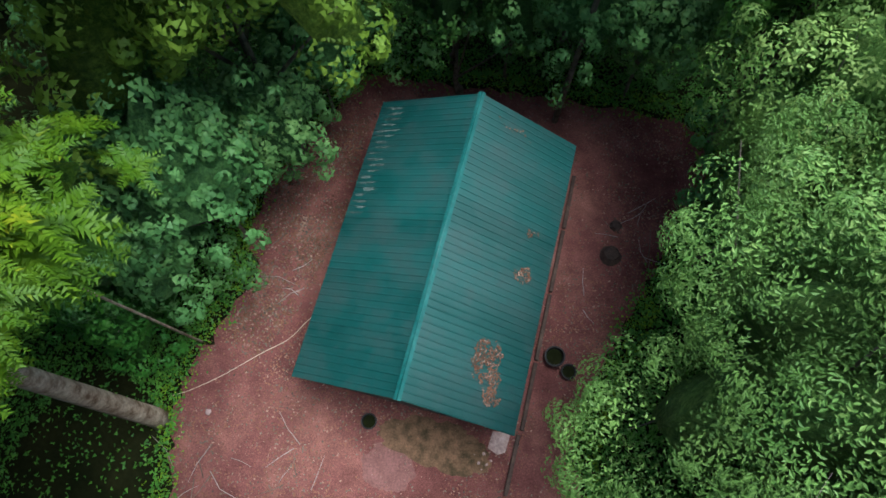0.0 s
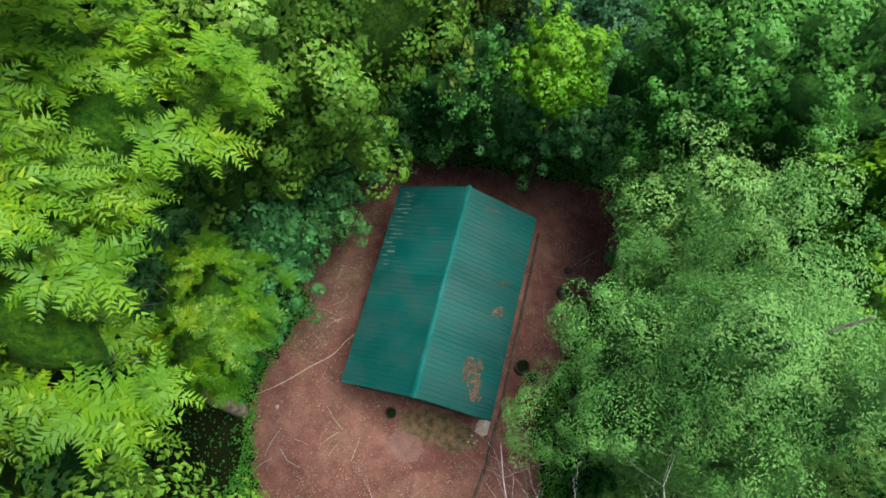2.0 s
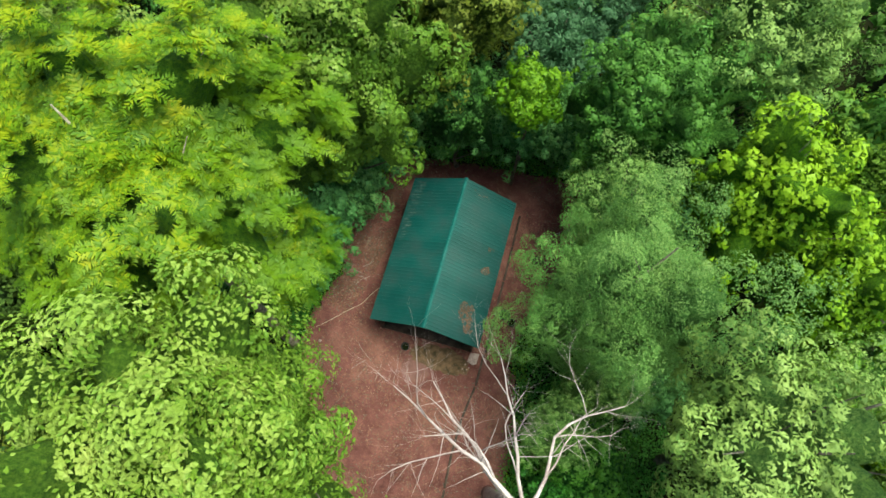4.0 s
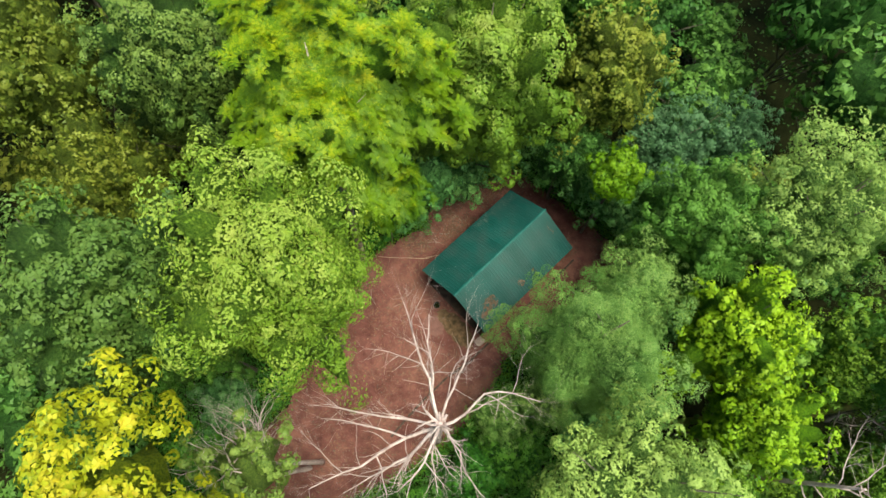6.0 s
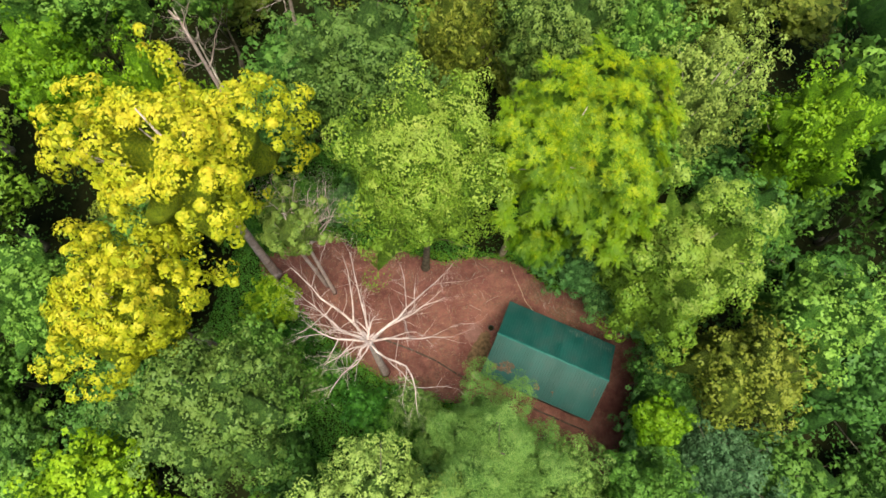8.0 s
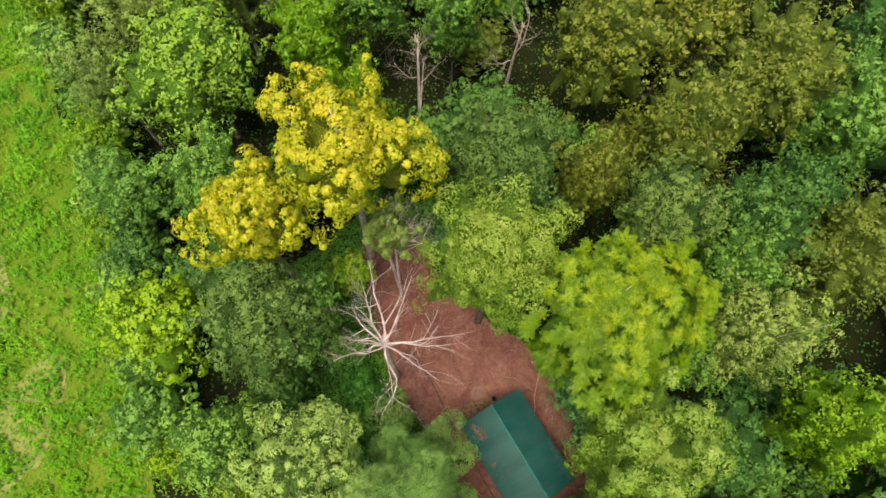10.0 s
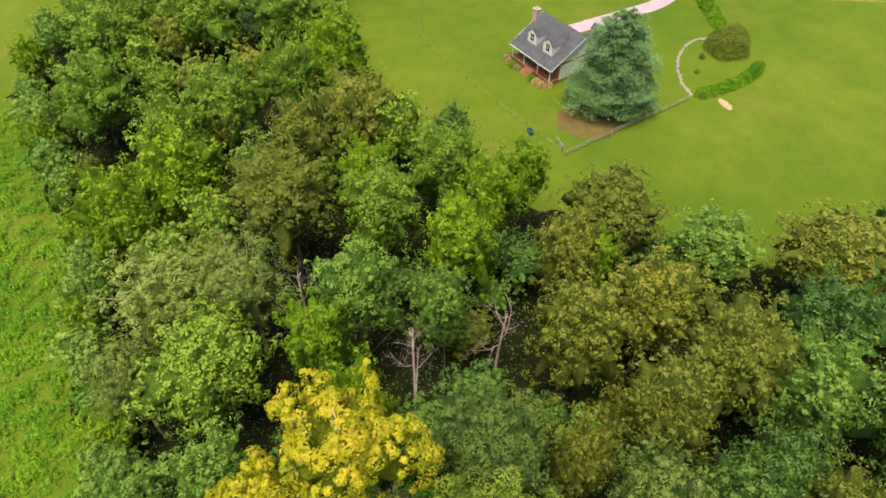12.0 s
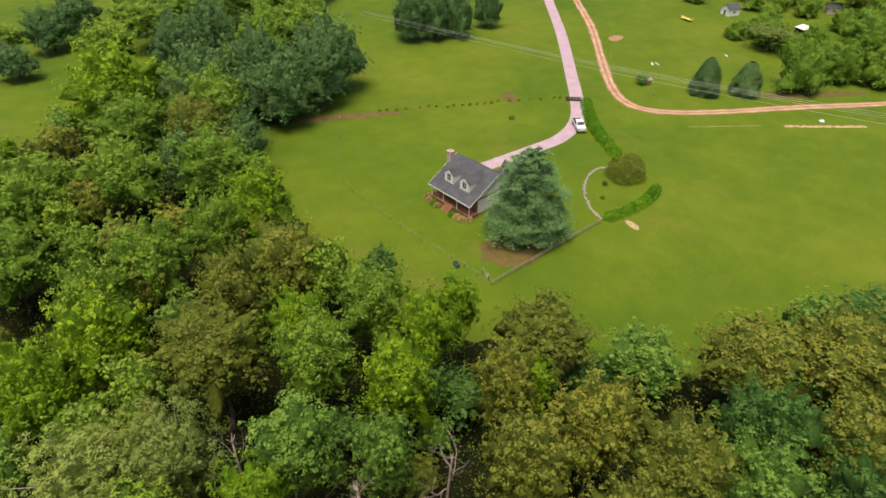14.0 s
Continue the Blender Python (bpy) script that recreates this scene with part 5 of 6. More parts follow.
for k in range(19):
    y = math.floor((LEN - 0.35 - k * pitch) / pitch) * pitch + 0.066
    for side in range(2):
        s0 = RUN - rngl.uniform(0.75, 1.3) * (1 - 0.02 * k)
        s1 = min(RUN - 0.12, s0 + rngl.uniform(0.4, 0.8))
        yy, hw = y + rngl.uniform(0.03, 0.11), rngl.uniform(0.022, 0.045)
        m = 0.5 * (s0 + s1)
        bm = bmesh.new()
        poly(bm, [(-s * math.cos(SLOPE) - 0.008 * math.sin(SLOPE), v, RIDGE - s * math.sin(SLOPE) + 0.011) for s, v in ((s0, yy), (m - 0.05, yy + hw), (s1, yy + hw * 0.4), (s1 - 0.03, yy - hw), (m, yy - hw * 1.2))][::-1])
        part("lichen", bm, LICHEN, hut, "" if k or side else "pale lichen streak on the roof sheet")


def roof_litter(seed, spots):
    """Drifts of dry leaves on the roof, ragged and with gaps."""
    r = np.random.default_rng(seed)
    pos = []
    for s, y, rs, ry, k in spots:
        a, q = r.uniform(0, 2 * np.pi, k), np.sqrt(r.random(k))
        ss, yy = s + rs * q * np.cos(a), y + ry * q * np.sin(a)
        stay = lumps(ss, yy, 3.2, seed) + 0.12 * r.normal(size=k) + 0.55 * (1 - q) > 0.12
        ss, yy = ss[stay], yy[stay]
        pos.append(np.stack([ss * math.cos(SLOPE) + 0.05 * math.sin(SLOPE), yy, RIDGE - ss * math.sin(SLOPE) + 0.032 * math.cos(SLOPE) + r.uniform(0, 0.03, len(ss))], 1))
    pos = np.concatenate(pos)
    nr = np.array((math.sin(SLOPE), 0, math.cos(SLOPE))) + r.normal(0, 0.4, pos.shape)
    me = leaves_mesh("leaf_drift", pos, nr, r.uniform(0.04, 0.11, len(pos)), (DRY_LEAF, CHIP, BARK), 0.6, r, None, r.choice(3, len(pos), p=(0.6, 0.22, 0.18)))
    shared("leaf_drift", me, hut, None, "dry brown leaves caught on the roof")


roof_litter(4, [(2.35, 1.75, 0.56, 0.66, 900), (2.75, 1.0, 0.34, 0.46, 430), (2.85, 4.6, 0.32, 0.30, 200), (2.9, 6.0, 0.24, 0.24, 120), (1.3, 8.9, 0.9, 0.3, 40)])


# ---- things round the shed ----
def pot(x, y, r, h, label):
    ob = thing("plant_pot", pose(x, y, 0.05), label, "pot", "black pots")
    bm = bmesh.new()
    prof = [(0.01, 0.02), (r * 0.78, 0.02), (r * 0.95, h * 0.9), (r, h * 0.9), (r, h), (r * 0.86, h), (r * 0.72, h * 0.45), (0.01, h * 0.42)]
    rings = [[bm.verts.new((math.cos(2 * math.pi * k / 20) * q, math.sin(2 * math.pi * k / 20) * q, z)) for k in range(20)] for q, z in prof]
    for a, b in zip(rings, rings[1:]):
        for k in range(20):
            bm.faces.new((a[k], a[(k + 1) % 20], b[(k + 1) % 20], b[k]))
    part("shell", bm, RUBBER, ob)
    bm = bmesh.new()
    bmesh.ops.create_circle(bm, cap_ends=True, segments=16, radius=r * 0.8, matrix=Matrix.Translation((0, 0, h * 0.6)))
    part("soil", bm, SHADED_LITTER, ob)
    return ob


pot(-1.4, 2.45, 0.27, 0.34, "round black pot standing before the shed")
pot(4.72, 5.15, 0.36, 0.36, "large round black pot beside the shed wall")
pot(5.22, 4.68, 0.27, 0.32, "smaller round black pot beside a larger one")


def stump(x, y, r, h, label, seed):
    rng = random.Random(seed)
    bm = bmesh.new()
    rings = []
    for z, k in ((-0.05, 1.3), (0.08, 1.1), (h * 0.8, 0.9), (h, 0.8)):
        rings.append([bm.verts.new((math.cos(6.283 * i / 14) * r * k * (1 + 0.12 * math.sin(3 * i + seed)) + rng.uniform(-0.02, 0.02), math.sin(6.283 * i / 14) * r * k + rng.uniform(-0.02, 0.02), z + rng.uniform(-0.02, 0.03))) for i in range(14)])
    for a, b in zip(rings, rings[1:]):
        for k in range(14):
            bm.faces.new((a[k], a[(k + 1) % 14], b[(k + 1) % 14], b[k]))
    bm.faces.new(rings[-1])
    ob = tagged(part("tree_stump", bm, DARK_WOOD), label, "stump")
    ob.matrix_basis = pose(x, y, 0.05)
    return ob


stump(6.7, 9.1, 0.33, 0.25, "dark rotten stump on the clay beside the shed", 1)
stump(6.9, 10.3, 0.18, 0.15, "small dark rotten stump on the clay", 2)


def cord(name, pts, r, mat, label, category, z=0.07, sides=5):
    c = spline(pts, 10)
    bm = tube(bmesh.new(), [(*p, z) for p in c], [r] * len(c), sides)
    return tagged(part(name, bm, mat), label, category)


cord("rope", [(-8.3, 2.7), (-7.6, 3.0), (-6.6, 3.6), (-5.5, 4.4), (-4.6, 5.0), (-4.0, 5.75), (-3.3, 6.4)], 0.013, ROPE, "pale rope lying across the clay to the shed", "rope", 0.08)
for k, (a, b) in enumerate((((3.62, 2.45), (3.28, 0.5)), ((3.24, 0.4), (2.62, -1.5)), ((2.58, -1.6), (2.2, -3.6)), ((2.18, -3.7), (1.95, -5.7)), ((1.93, -5.8), (1.8, -7.6)), ((3.72, 2.6), (4.1, 4.9)), ((4.12, 5.0), (4.52, 7.4)), ((4.54, 7.5), (4.94, 9.9)), ((4.96, 10.0), (5.3, 12.2)))):
    d = Vector(b) - Vector(a)
    ob = part("landscape_timber", boxes(((0, -0.07, 0), (d.length, 0.07, 0.14)), bevel=0.02), DARK_WOOD)
    ob.matrix_basis = pose(a[0], a[1], 0.05, 0, 0, math.degrees(math.atan2(d.y, d.x)))
    tagged(ob, "dark weathered edging timber laid on the clay", "timber", "edging timbers")
rngs = random.Random(12)


def rock(x, y, r, mat, name, label, category, group, z=0.05):
    bm = bmesh.new()
    bmesh.ops.create_icosphere(bm, subdivisions=2, radius=r)
    sx, sy, sz = rngs.uniform(0.8, 1.3), rngs.uniform(0.7, 1.1), rngs.uniform(0.3, 0.6)
    for v in bm.verts:
        v.co *= 1 + 0.22 * noise.noise(v.co * (2.2 / r) + Vector((x, y, 0)))
        v.co = Vector((v.co.x * sx, v.co.y * sy, v.co.z * sz + r * sz * 0.7))
    ob = part(name, bm, mat)
    ob.matrix_basis = pose(x, y, z, 0, 0, rngs.uniform(0, 360))
    return tagged(ob, label, category, group)


part_slab = slab_from([(2.75, 2.5, 0.13), (2.62, 1.95, 0.12), (2.95, 1.75, 0.13), (3.2, 1.85, 0.13), (3.36, 2.5, 0.13)], 0.1)
tagged(part("concrete_slab", part_slab, SLAB), "broken grey concrete slab at the shed's corner", "slab")
for x, y, r in ((2.5, 1.75, 0.06), (2.35, 1.45, 0.07), (2.62, 1.42, 0.05), (2.2, 1.7, 0.05), (2.05, 1.5, 0.045), (2.75, 1.55, 0.05), (1.8, 1.62, 0.04), (2.45, 1.25, 0.05), (-6.9, 2.3, 0.12)):
    rock(x, y, r, SLAB, "stone", "grey broken stone lying on the clay", "stone", "loose stones")
for k in range(34):
    x, y, a = rngs.choice([(-6.5, 1.5), (-6.8, 0.2), (7.5, 9.6), (-5.2, 7.5), (-4.0, 0.6), (6.4, 7.2)]) + (rngs.uniform(0, 360),)
    x, y = x + rngs.gauss(0, 0.6), y + rngs.gauss(0, 0.6)
    L = rngs.uniform(0.5, 1.4)
    bm = tube(bmesh.new(), [(0, 0, 0.03), (L * 0.5, rngs.gauss(0, 0.08), 0.05), (L, rngs.gauss(0, 0.1), 0.03)], [0.017, 0.013, 0.006], 5)
    ob = tagged(part("stick", bm, rngs.choice([BARK, GREY_WOOD])), "dry fallen stick lying on the clay", "stick", "fallen sticks")
    ob.matrix_basis = pose(x, y, 0.05, 0, 0, a)

# ---- the house ----
house = thing("house", pose(-82.6, -73.4, 0, 0, 0, 81.1), "white and brick cottage with grey roof, dormers and porch", "house")
HW, HR, HE, RY, BY, BE = 12.3, 8.2, 3.65, 8.2, 13.6, 4.5
part("wall", boxes(((0.3, 2.6, 0), (HW - 0.3, BY - 0.4, 0.9))), BRICK, house)
bm = boxes(((0.3, 2.6, 0.9), (HW - 0.3, BY - 0.4, HE + 0.4)))
part("wall", bm, BRICK, house, "red-brown front wall")
for x in (0.27, HW - 0.3):
    part("side_cladding", boxes(((x, 2.9, 0.5), (x + 0.03, BY - 0.5, HE))), WHITE_PAINT, house, "white boarded side wall")
for x, s in ((0.3, 1), (HW - 0.3, -1)):
    bm = bmesh.new()
    slab_from([(x, 0.6, HE - 0.02), (x, RY, HR - 0.12), (x, BY - 0.3, BE)][::s], 0.12, bm)
    part("gable", bm, WHITE_PAINT, house, "white boarded gable")
bm = bmesh.new()
slab_from([(-0.3, 0, HE), (HW + 0.3, 0, HE), (HW + 0.3, RY, HR), (-0.3, RY, HR)], 0.14, bm)
part("roof", bm, SHINGLE, house)
bm = bmesh.new()
slab_from([(-0.3, RY, HR), (HW + 0.3, RY, HR), (HW + 0.3, BY, BE), (-0.3, BY, BE)], 0.14, bm)
part("roof", bm, SHINGLE, house)
part("fascia", boxes(((-0.3, -0.05, HE - 0.26), (HW + 0.3, 0.0, HE - 0.02))), WHITE_PAINT, house)
for x in (-0.34, HW + 0.30):
    bm = bmesh.new()
    a, b = Vector((x, 0, HE)), Vector((x, RY, HR))
    slab_from([a, a + Vector((0.04, 0, 0)), b + Vector((0.04, 0, 0)), b], 0.22, bm)
    part("barge_board", bm, WHITE_PAINT, house)
part("porch_floor", boxes(((0, 0.3, 0.75), (HW, 2.6, 0.9))), DECK, house)
part("porch_base", boxes(((0.1, 0.45, 0), (HW - 0.1, 2.6, 0.75))), BRICK, house)
for x in (0.35, 4.0, 8.2, HW - 0.4):
    part("porch_post", boxes(((x - 0.08, 0.45, 0.9), (x + 0.08, 0.61, HE - 0.14)), bevel=0.01), WHITE_PAINT, house)
for x0, x1 in ((0.35, 4.0), (8.2, HW - 0.4)):
    rail = part("railing", boxes(((x0, 0.5, 1.75), (x1, 0.56, 1.82)), ((x0, 0.5, 1.0), (x1, 0.56, 1.05))), DECK, house)
    for k in range(int((x1 - x0) / 0.3)):
        part("baluster", boxes(((x0 + 0.15 + k * 0.3, 0.51, 1.05), (x0 + 0.19 + k * 0.3, 0.55, 1.75))), DECK, rail)
for k in range(5):
    part("step", boxes(((4.9, -1.2 + k * 0.3, 0), (7.3, -0.9 + k * 0.3, 0.17 * (k + 1)))), DECK, house)
for x in (4.75, 7.35):
    bm = bmesh.new()
    slab_from([(x, -1.3, 0.95), (x + 0.1, -1.3, 0.95), (x + 0.1, 0.5, 1.8), (x, 0.5, 1.8)], 0.1, bm)
    part("stair_rail", bm, DECK, house)


def house_window(x, y, z, w, h):
    win = part("window", boxes(((x - w / 2 - 0.08, y - 0.04, z - 0.08), (x + w / 2 + 0.08, y, z)), ((x - w / 2 - 0.08, y - 0.04, z + h), (x + w / 2 + 0.08, y, z + h + 0.08)), ((x - w / 2 - 0.08, y - 0.04, z), (x - w / 2, y, z + h)), ((x + w / 2, y - 0.04, z), (x + w / 2 + 0.08, y, z + h)), ((x - w / 2, y - 0.03, z + h / 2 - 0.03), (x + w / 2, y, z + h / 2 + 0.03)), ((x - 0.03, y - 0.03, z), (x + 0.03, y, z + h))), WHITE_PAINT, house)
    part("pane", boxes(((x - w / 2, y - 0.012, z), (x + w / 2, y - 0.004, z + h))), GLASS, win)


for x in (2.0, 9.9):
    house_window(x, 2.6, 1.5, 1.1, 1.5)
part("door", boxes(((5.6, 2.54, 0.9), (6.6, 2.6, 3.0))), WHITE_PAINT, house)
SL = (HR - HE) / RY
for x in (3.9, 8.6):
    y0, hw, z0 = 2.2, 1.4, HE + 2.2 * SL
    zt = z0 + 2.0
    bm = bmesh.new()
    slab_from([(x - hw, y0, z0 - 0.1), (x + hw, y0, z0 - 0.1), (x + hw, y0, zt), (x, y0, zt + 1.15), (x - hw, y0, zt)], 0.08, bm)
    d = part("dormer", bm, WHITE_PAINT, house, "white gabled roof dormer")
    for s in (-1, 1):
        back = (zt - HE) / SL
        bm = bmesh.new()
        slab_from([(x + s * hw, y0, z0 - 0.1), (x + s * hw, back, zt), (x + s * hw, y0, zt)][::s], 0.06, bm)
        part("cheek", bm, WHITE_PAINT, d)
        bm = bmesh.new()
        rb = (zt + 1.15 - HE) / SL
        slab_from([(x, y0 - 0.1, zt + 1.17), (x, rb, zt + 1.17), (x + s * (hw + 0.15), (zt - 0.12 - HE) / SL, zt - 0.12), (x + s * (hw + 0.15), y0 - 0.1, zt - 0.12)][::-s], 0.08, bm)
        part("dormer_roof", bm, SHINGLE, d)
    house_window(x, y0, z0 + 0.55, 1.05, 1.5)
bm = boxes(((-0.95, 5.9, 0), (0.25, 7.0, 9.2)), ((-1.03, 5.82, 9.0), (0.33, 7.08, 9.25)), ((-0.6, 6.2, 9.25), (-0.1, 6.7, 9.55)))
part("chimney", bm, PINK_BRICK, house, "tall pale brick chimney")
# rear wing
WX0, WX1, WY1, WZ, WE = 5.2, 12.2, 25.0, 6.3, 3.0
part("wall", boxes(((WX0 + 0.3, BY - 0.6, 0), (WX1 - 0.3, WY1 - 0.3, WE))), WHITE_PAINT, house, "white boarded rear wing")
for s in (-1, 1):
    xe, xm = (WX0 if s < 0 else WX1), (WX0 + WX1) / 2
    bm = bmesh.new()
    slab_from([(xm, 10.2, WZ), (xm, WY1, WZ), (xe, WY1, WE), (xe, 12.6, WE)][::-s], 0.14, bm)
    part("roof", bm, SHINGLE, house)
bm = bmesh.new()
slab_from([(WX0 + 0.3, WY1 - 0.3, WE), (WX1 - 0.3, WY1 - 0.3, WE), ((WX0 + WX1) / 2, WY1 - 0.3, WZ - 0.1)][::-1], 0.1, bm)
part("gable", bm, WHITE_PAINT, house)
for y in (17.5, 21.5):
    xm, slope = (WX0 + WX1) / 2, (WZ - WE) / ((WX1 - WX0) / 2)
    bm = bmesh.new()
    slab_from([(WX0 + 0.5, y + 0.9, 4.6), (WX0 + 0.5, y, 5.5), (WX0 + 0.5, y - 0.9, 4.6), (WX0 + 0.5, y - 0.9, 3.3), (WX0 + 0.5, y + 0.9, 3.3)], 0.08, bm)
    d = part("dormer", bm, WHITE_PAINT, house, "small white gabled dormer")
    for s in (-1, 1):
        bm = bmesh.new()
        slab_from([(WX0 + 0.3, y, 5.55), (xm - 0.7, y, 5.55), (WX0 + 1.75, y + s * 1.0, 4.5), (WX0 + 0.3, y + s * 1.0, 4.5)][::s], 0.08, bm)
        part("dormer_roof", bm, SHINGLE, d)


def leafy(name, x, y, rx, ry, h, n, leaf, key, label, category, group="", seed=1, turn=0.0):
    """A low clump of leaves with its woody stems."""
    r = np.random.default_rng(seed)
    ob = thing(name, pose(x, y, 0, 0, 0, turn), label, category, group)
    d = r.normal(size=(n, 3))
    d /= np.linalg.norm(d, axis=1, keepdims=True)
    d[:, 2] = np.abs(d[:, 2])
    sub = r.normal(size=(16, 3))
    sub /= np.linalg.norm(sub, axis=1, keepdims=True)
    lump = ((d @ sub.T).max(1) - 0.7) * 0.7
    q = (0.86 + lump + r.normal(0, 0.06, n))[:, None]
    pos = d * q * (rx, ry, h * 0.92) + (0, 0, h * 0.05)
    me = leaves_mesh("foliage", pos, d + r.normal(size=(n, 3)) * 0.5 + (0, 0, 0.4), leaf * r.uniform(0.6, 1.4, n), BLOSSOM if key == "flower" else LEAF[key], 0.6, r)
    shared("foliage", me, ob)
    bm = bmesh.new()
    for k in range(5):
        a = k * 1.26
        tube(bm, [(math.cos(a) * rx * 0.1, math.sin(a) * ry * 0.1, 0), (math.cos(a) * rx * 0.5, math.sin(a) * ry * 0.5, h * 0.6)], [0.03, 0.01], 4)
    part("stem", bm, BARK, ob)
    return ob


HM = house.matrix_basis
for k, (x, y, r, key) in enumerate(((-0.6, 0.2, 0.8, "flower"), (0.8, -0.8, 0.7, "flower"), (2.4, -0.9, 0.8, "hedge"), (3.6, -0.9, 0.7, "flower"), (8.4, -1.0, 0.8, "hedge"), (9.8, -0.9, 0.8, "flower"), (11.2, -0.8, 0.8, "flower"), (12.4, 0.2, 0.7, "flower"), (-1.2, 5.0, 0.9, "hedge"), (-1.3, 7.8, 0.9, "flower"))):
    p = HM @ Vector((x, y, 0))
    leafy("shrub", p.x, p.y, r * 1.25, r, 1.1, 520, 0.2, key, "low tan and yellow garden shrub against the porch" if key == "flower" else "low green garden shrub against the house", "shrub", "porch shrubs", 40 + k)


# big pine in the yard: tiers of boughs
def pine(x, y, height, radius, label, seed=5):
    r = np.random.default_rng(seed)
    ob = thing("pine_tree", pose(x, y, 0), label, "tree")
    part("trunk", tube(bmesh.new(), [(0, 0, 0), (0, 0, height * 0.5), (0, 0, height * 0.97)], [0.34, 0.22, 0.03], 9), BARK, ob)
    pos, nrm, size, ways, young = [], [], [], [], []
    bm = bmesh.new()
    for tier in range(25):
        f = tier / 24
        z = 1.2 + f * (height - 1.6)
        reach = radius * (1 - f) ** 0.42 * (0.92 + 0.1 * math.sin(tier * 2.1)) * (0.88 if tier == 0 else 1) + 0.35
        boughs = max(5, int(12 * (1 - f)))
        for k in range(boughs):
            a = 2 * math.pi * (k + 0.5 * (tier % 2)) / boughs + r.uniform(-0.15, 0.15)
            L = reach * r.uniform(0.70, 1.12)
            d = np.array((math.cos(a), math.sin(a), 0.0))
            tube(bm, [(0, 0, z), tuple(d * L * 0.5 + (0, 0, z + 0.1 * L)), tuple(d * L * 0.95 + (0, 0, z + 0.02 * L))], [0.06, 0.035, 0.01], 4)
            n = int(70 + 52 * L)
            t = r.random(n) ** 0.6
            w = (0.16 + 0.30 * t) * L * 0.62
            side = np.array((-d[1], d[0], 0))
            p = d * (t * L)[:, None] + side * (r.normal(0, 0.5, n) * w)[:, None]
            p[:, 2] += z + 0.16 * L * np.sin(t * 2.4) - 0.10 * L * t + r.normal(0, 0.17, n) + r.uniform(-0.35, 0.45)
            pos.append(p)
            nrm.append(np.stack([r.normal(0, 0.4, n), r.normal(0, 0.4, n), np.ones(n)], 1))
            size.append(r.uniform(0.26, 0.52, n))
            ways.append(d + r.normal(0, 0.5, (n, 3)))
            young.append(t > 0.72)
    part("boughs", bm, BARK, ob)
    pos, nrm, size, ways, young = (np.concatenate(a) for a in (pos, nrm, size, ways, young))
    shared("crown", leaves_mesh("crown", pos, nrm, size, (LEAF["pine"], YOUNG_TOPLIT["pine"]), 0.42, r, ways, young, True), ob)
    return ob


pine(-84.8, -49.6, 19.0, 9.2, "big blue-green pine standing in the yard by the house")

# ---- fences, garden, drive ----
def fence(name, pts, spacing, mat, label, rails, post_h=1.15, post_r=0.05, wire=False):
    ob = thing(name, pose(pts[0][0], pts[0][1], 0), label, "fence")
    o = Vector((*pts[0], 0))
    for a, b in zip(pts, pts[1:]):
        a, b = Vector((*a, 0)) - o, Vector((*b, 0)) - o
        n = max(1, round((b - a).length / spacing))
        for k in range(n + 1):
            p = a.lerp(b, k / n)
            part("post", tube(bmesh.new(), [p, p + Vector((0, 0, post_h))], [post_r, post_r], 6), mat, ob)
        for h in rails:
            if wire:
                part("wire", tube(bmesh.new(), [a + Vector((0, 0, h)), b + Vector((0, 0, h))], [0.007, 0.007], 4), STEEL, ob)
            else:
                d = (b - a).normalized()
                s = Vector((-d.y, d.x, 0)) * 0.03
                bm = bmesh.new()
                slab_from([a + s + Vector((0, 0, h)), b + s + Vector((0, 0, h)), b - s + Vector((0, 0, h)), a - s + Vector((0, 0, h))], 0.15, bm)
                bmesh.ops.recalc_face_normals(bm, faces=bm.faces)
                part("rail", bm, mat, ob)
    return ob


fence("board_fence", [(-67.0, -45.2), (-80.3, -43.0), (-97.5, -39.9)], 2.6, STONE, "pale grey two-rail board fence along the yard", (0.55, 1.05))
fence("wire_fence", [(-66.8, -45.6), (-68.5, -55.8), (-69.0, -64.0), (-71.0, -74.2), (-72.8, -84.3), (-75.1, -92.9), (-94.0, -114.0), (-98, -118)], 4.0, GREY_WOOD, "thin wire fence on grey posts along the lawn", (0.5, 1.0), wire=True)
yard_gate = thing("yard_gate", pose(-67.6, -46.6, 0, 0, 0, 245), "small grey metal gate at the corner of the yard fence", "gate")
for x in (0.0, 2.2):
    part("post", tube(bmesh.new(), [(x, 0, 0), (x, 0, 1.5)], [0.07, 0.07], 8), GREY_WOOD, yard_gate)
for h in (0.25, 0.6, 0.95, 1.3):
    part("bar", tube(bmesh.new(), [(0, 0, h), (2.2, 0, h)], [0.03, 0.03], 6), STEEL, yard_gate)
trough = thing("water_trough", pose(-67.3, -53.8, 0, 0, 0, 60), "small dark green trough beside the wire fence", "trough")
bm = boxes(((-0.75, -0.4, 0.0), (0.75, -0.34, 0.6)), ((-0.75, 0.34, 0.0), (0.75, 0.4, 0.6)), ((-0.75, -0.34, 0.0), (-0.69, 0.34, 0.6)), ((0.69, -0.34, 0.0), (0.75, 0.34, 0.6)), ((-0.69, -0.34, 0.0), (0.69, 0.34, 0.08)))
part("basin", bm, RIDGE_GREEN, trough)
part("water", boxes(((-0.68, -0.33, 0.08), (0.68, 0.33, 0.45))), GLASS, trough)
grid = thing("cattle_grid", pose(-150.9, -76.7, 0.06, 0, 0, 124), "dark steel cattle grid across the pale drive", "grid")
part("pit", boxes(((-2.2, -1.5, 0.0), (2.2, 1.5, 0.06))), DARK_WOOD, grid)
